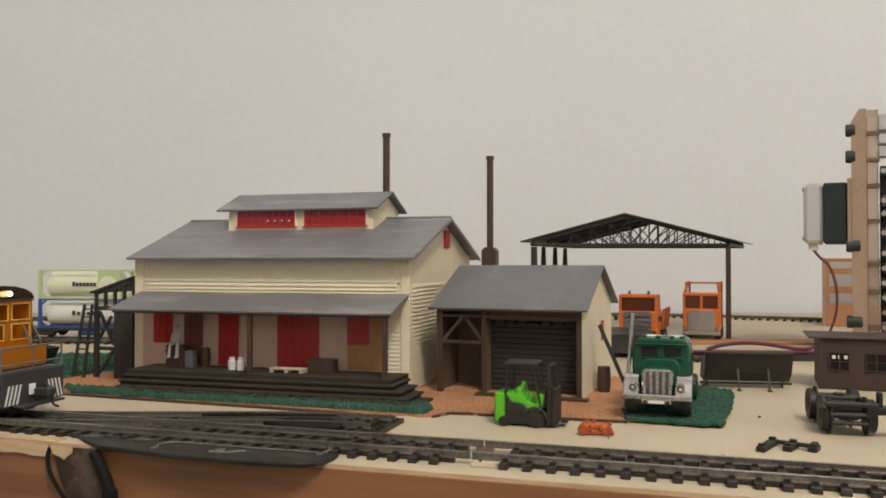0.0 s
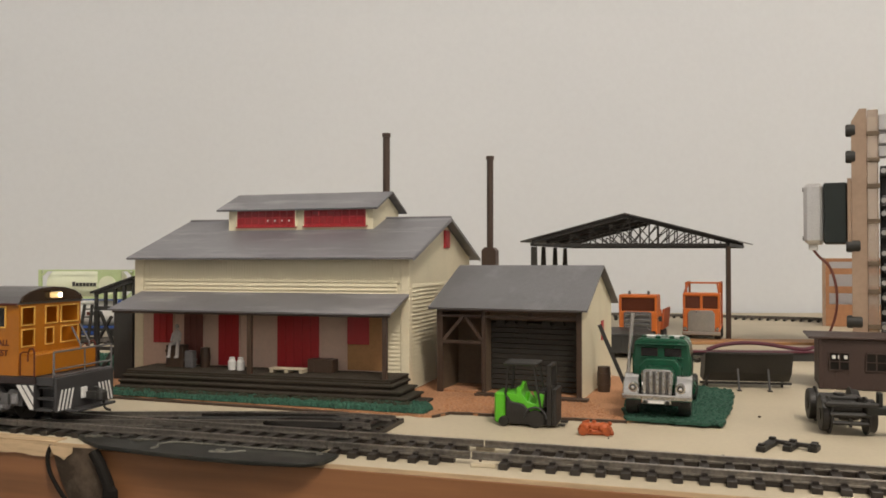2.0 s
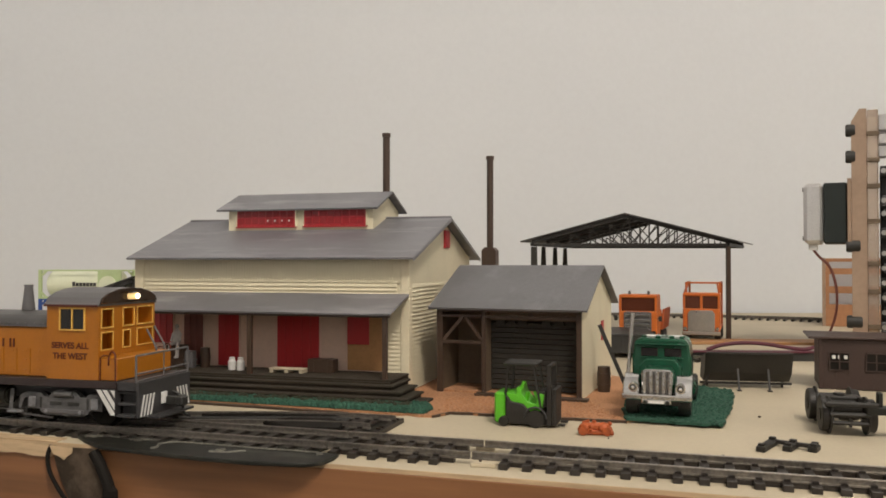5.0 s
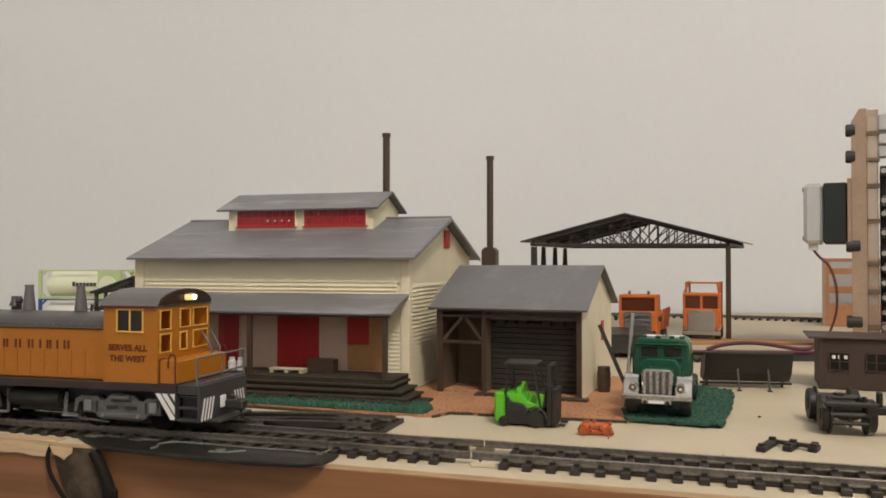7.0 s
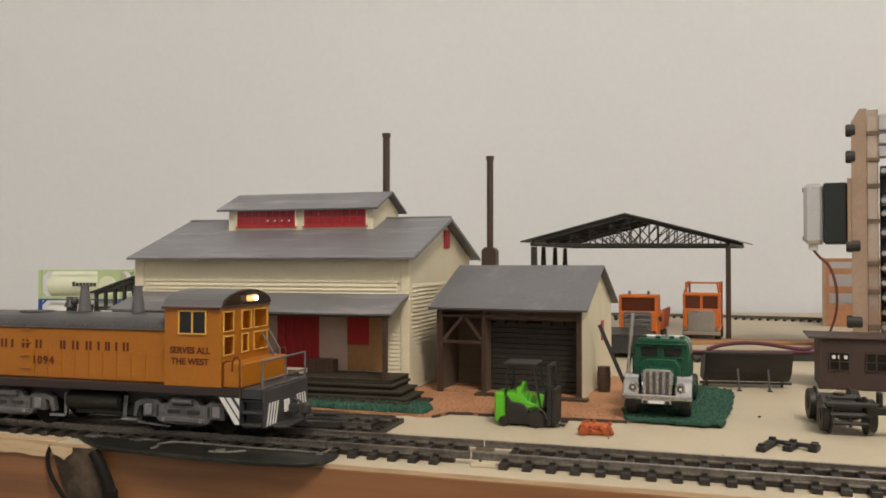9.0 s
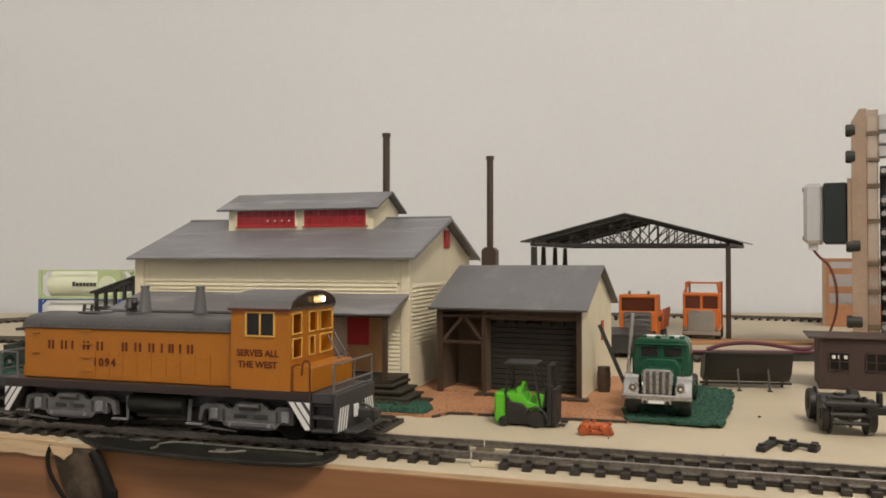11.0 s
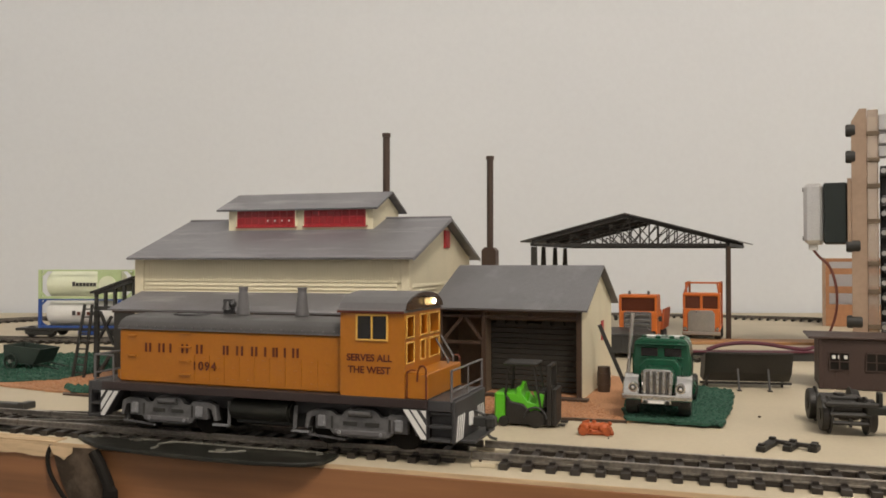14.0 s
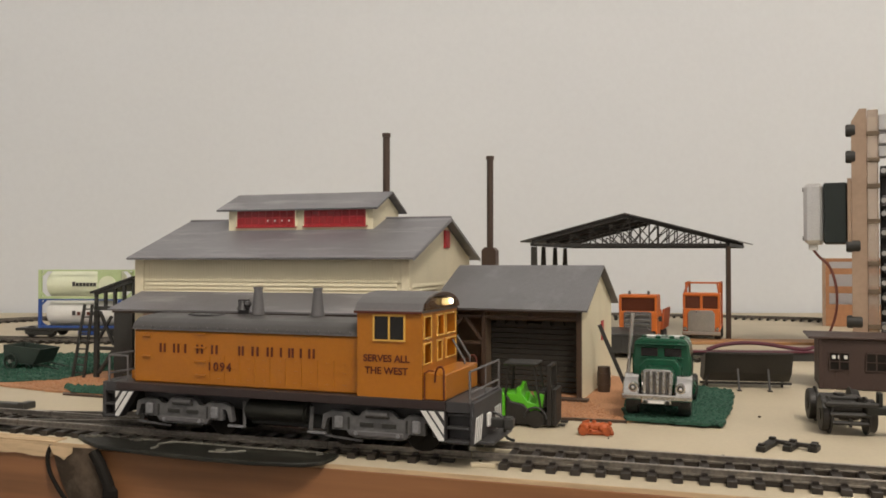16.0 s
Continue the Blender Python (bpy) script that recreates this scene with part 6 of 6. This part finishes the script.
def tank_container(z, frame_mat, tank_mat, bars, lab):
    t = thing("tank_container", mp(-325, 656, z, -4), lab, "tank container", "stacked tank containers")
    W, Hh, D = 66.0, 22.6, 27.0
    part("tank", Shape().rod((3.0, D / 2, Hh / 2 + 0.3), (W - 3.0, D / 2, Hh / 2 + 0.3), 10.9, seg=28, bevel=2.2), tank_mat, t, "smooth cylindrical tank")
    for x in (0.0, W):
        for y in (1.0, D - 1.0):
            part("corner_post", Shape().box(x - 1.2, x + 1.2, y - 1.2, y + 1.2, 0, Hh + 0.8, 0.2), frame_mat, t)
        for y in (1.0, D - 1.0):
            s = 1 if x == 0 else -1
            e = Shape()
            e.bar((x, y, Hh - 5), (x + s * 5.0, y, Hh - 0.2), 1.0, 1.4)
            part("brace", e, frame_mat, t)
            part("brace", Shape().bar((x, y, 6), (x + s * 5.0, y, 1.0), 1.0, 1.4), frame_mat, t)
        part("end_rail", Shape().box(x - 1.0, x + 1.0, 2.3, D - 2.3, Hh - 0.6, Hh + 0.7, 0.1).box(x - 1.0, x + 1.0, 2.3, D - 2.3, 0, 1.4, 0.1), frame_mat, t)
    for y in (1.0, D - 1.0):
        part("bottom_rail", Shape().box(1.3, W - 1.3, y - 0.9, y + 0.9, 0, 1.8, 0.2), frame_mat, t)
        part("top_rail", Shape().box(1.3, W - 1.3, y - 0.6, y + 0.6, Hh - 0.4, Hh + 0.6, 0.2), frame_mat, t)
    if bars == 2:
        part("end_panel", Shape().prism([(48.0, 1.9), (64.7, 1.9), (64.7, Hh - 0.5), (48.0, Hh - 0.5)], 0.3, 0.8, "y"), frame_mat, t)
        part("panel_disc", Shape().rod((56.4, 0.28, Hh / 2 - 0.5), (56.4, -0.2, Hh / 2 - 0.5), 7.6, seg=24), tank_mat, t)
    x = 26.0
    for i in range(bars == 2 and 7 or 5):
        w = 2.2 if bars == 2 else 2.6
        part("name_bar", Shape().box(x, x + w, D / 2 - 11.4, D / 2 - 10.85, Hh / 2 - 1.2, Hh / 2 + (2.4 if i == 0 else 1.6)), M_LDARK if bars == 2 else (M_LETTER if i % 2 else M_LDARK), t, "plain painted bar")
        x += w + (0.7 if bars == 2 else 1.5)


tank_container(34.6, M_MIDGREEN, M_PALEGREEN, 2, "pale green tank container stacked on another")
tank_container(11.2, M_BLUE, M_WHITE, 5, "white tank container in a blue frame on a flat wagon")


def flat_wagon():
    w = thing("flat_wagon", mp(-345, 656, 3.6, -4), "dark flat wagon carrying the tank containers", "wagon")
    part("deck", Shape().box(0, 110, 1, 26, 5.4, 7.6, 0.3), M_BLACK, w)
    for x in (12, 28, 82, 98):
        for y in (4.0, 21.0):
            part("wheel", Shape().rod((x, y, 4.6), (x, y + 2.2, 4.6), 4.6, seg=20, bevel=0.3), M_LDARK, w)
    for x in (20, 90):
        part("bogie_frame", Shape().prism([(x - 13, 5.2), (x - 12, 2.6), (x - 4, 1.6), (x + 4, 1.6), (x + 12, 2.6), (x + 13, 5.2)], 1.6, 3.4, "y", 0.3), M_BLACK, w)
    part("side_tank", Shape().rod((52, 3, 3.6), (68, 3, 3.6), 2.0, seg=14, bevel=0.3), M_BLUE, w)


flat_wagon()


# ---- tip cart on the west grass ----
def tip_cart():
    c = thing("tip_cart", mp(-258.5, 480, 1.6, -14), "dark green two-wheeled tip cart on the grass", "cart")
    c.scale = (0.75, 0.75, 0.75)
    part("bin", Shape().prism([(0, 5.6), (27, 3.8), (33.5, 15.6), (31.8, 15.6), (26, 5.2), (1.4, 6.8), (1.0, 18.6), (-0.8, 18.6)], 0, 1.2, "y", 0.1)
         .prism([(0, 5.6), (27, 3.8), (33.5, 15.6), (-0.8, 18.6)], 0.0, 1.0, "y").prism([(0, 5.6), (27, 3.8), (33.5, 15.6), (-0.8, 18.6)], 21, 22, "y")
         .box(-0.8, 1.0, 1.05, 20.95, 5.6, 18.5).prism([(0.5, 5.5), (27, 3.8), (27, 5.0), (0.5, 6.8)], 1.05, 20.95, "y").prism([(25.6, 4.4), (27, 3.9), (33.4, 15.5), (32.0, 15.5)], 1.05, 20.95, "y"), M_CART, c, "dark green bin")
    for y in (-2.2, 24.2):
        tyre = Shape()
        for i in range(24):
            a, b = i * math.pi / 12, (i + 1) * math.pi / 12
            tyre.bar((8 + 5.6 * math.cos(a), y, 6.0 + 5.6 * math.sin(a)), (8 + 5.6 * math.cos(b), y, 6.0 + 5.6 * math.sin(b)), 1.6, 1.0)
        w = part("wheel", tyre, M_CART, c, "spoked wheel")
        for i in range(4):
            a = i * math.pi / 4
            part("spoke", Shape().bar((8 - 5.4 * math.cos(a), y, 6 - 5.4 * math.sin(a)), (8 + 5.4 * math.cos(a), y, 6 + 5.4 * math.sin(a)), 0.7, 0.7), M_CART, w)
        part("hub", Shape().rod((8, y - 1.2, 6), (8, y + 1.2, 6), 1.5, seg=12), M_METAL, w)
    part("axle", Shape().rod((8, -3, 6), (8, 25, 6), 0.8), M_BLACK, c)
    part("leg", Shape().bar((24, 3, 4.4), (25, 3, 0), 1.2, 1.2), M_CART, c)
    for y in (4.0, 18.0):
        part("shaft", Shape().bar((24, y, 4.0), (50, y - 3, 0.6), 0.9, 0.9), M_CART, c)


M_CART = material("dull_green_cart", (0.030, 0.045, 0.036), 0.5, 0, 900, 0.1, 0.1, 60, 0.1)
tip_cart()


# ---- what moves ----
def motions():
    """The locomotive rolls in at an even pace, slows and stands."""
    run = [(0.0, -186.3), (0.5, -179.7), (1.0, -172.9), (1.5, -166.8), (2.0, -160.8), (2.5, -154.6), (3.0, -148.6), (3.5, -142.6), (4.0, -136.4),
           (4.5, -130.2), (5.0, -123.9), (5.5, -117.6), (6.0, -111.2), (6.5, -104.8), (7.0, -98.4), (7.5, -92.1), (8.0, -85.7), (8.5, -79.0),
           (9.0, -72.1), (9.5, -65.4), (10.0, -58.6), (10.5, -51.9), (11.0, -45.0), (11.5, -38.1), (12.0, -31.2), (12.5, -24.5), (13.0, -17.8),
           (13.5, -10.9), (14.0, -3.6), (14.2, -0.7), (14.4, 1.4), (14.6, 2.1), (14.8, 2.4), (16.0, 2.4)]
    c, s = math.cos(radians(TRK)), math.sin(radians(TRK))
    rows = []
    for t, d in run:
        # the track bends a little as it leaves the turnout
        yaw = -15.0 - 4.5 * min(1.0, max(0.0, (d + 105.0) / 107.0)) ** 1.25
        lat = max(0.0, (-105.0 - d) / 68.0 * 1.65)
        rows.append((t, mp(-53.2 + d * c + lat * s, 287.8 - d * s + lat * c, 5.2, yaw)))
    walk(LOCO, rows)
    for w, ax in WHEELSETS:
        walk(w, [(t, mp(ax, 0, 4.5, 0, 0, math.degrees(d / 5.8))) for t, d in run])


motions()
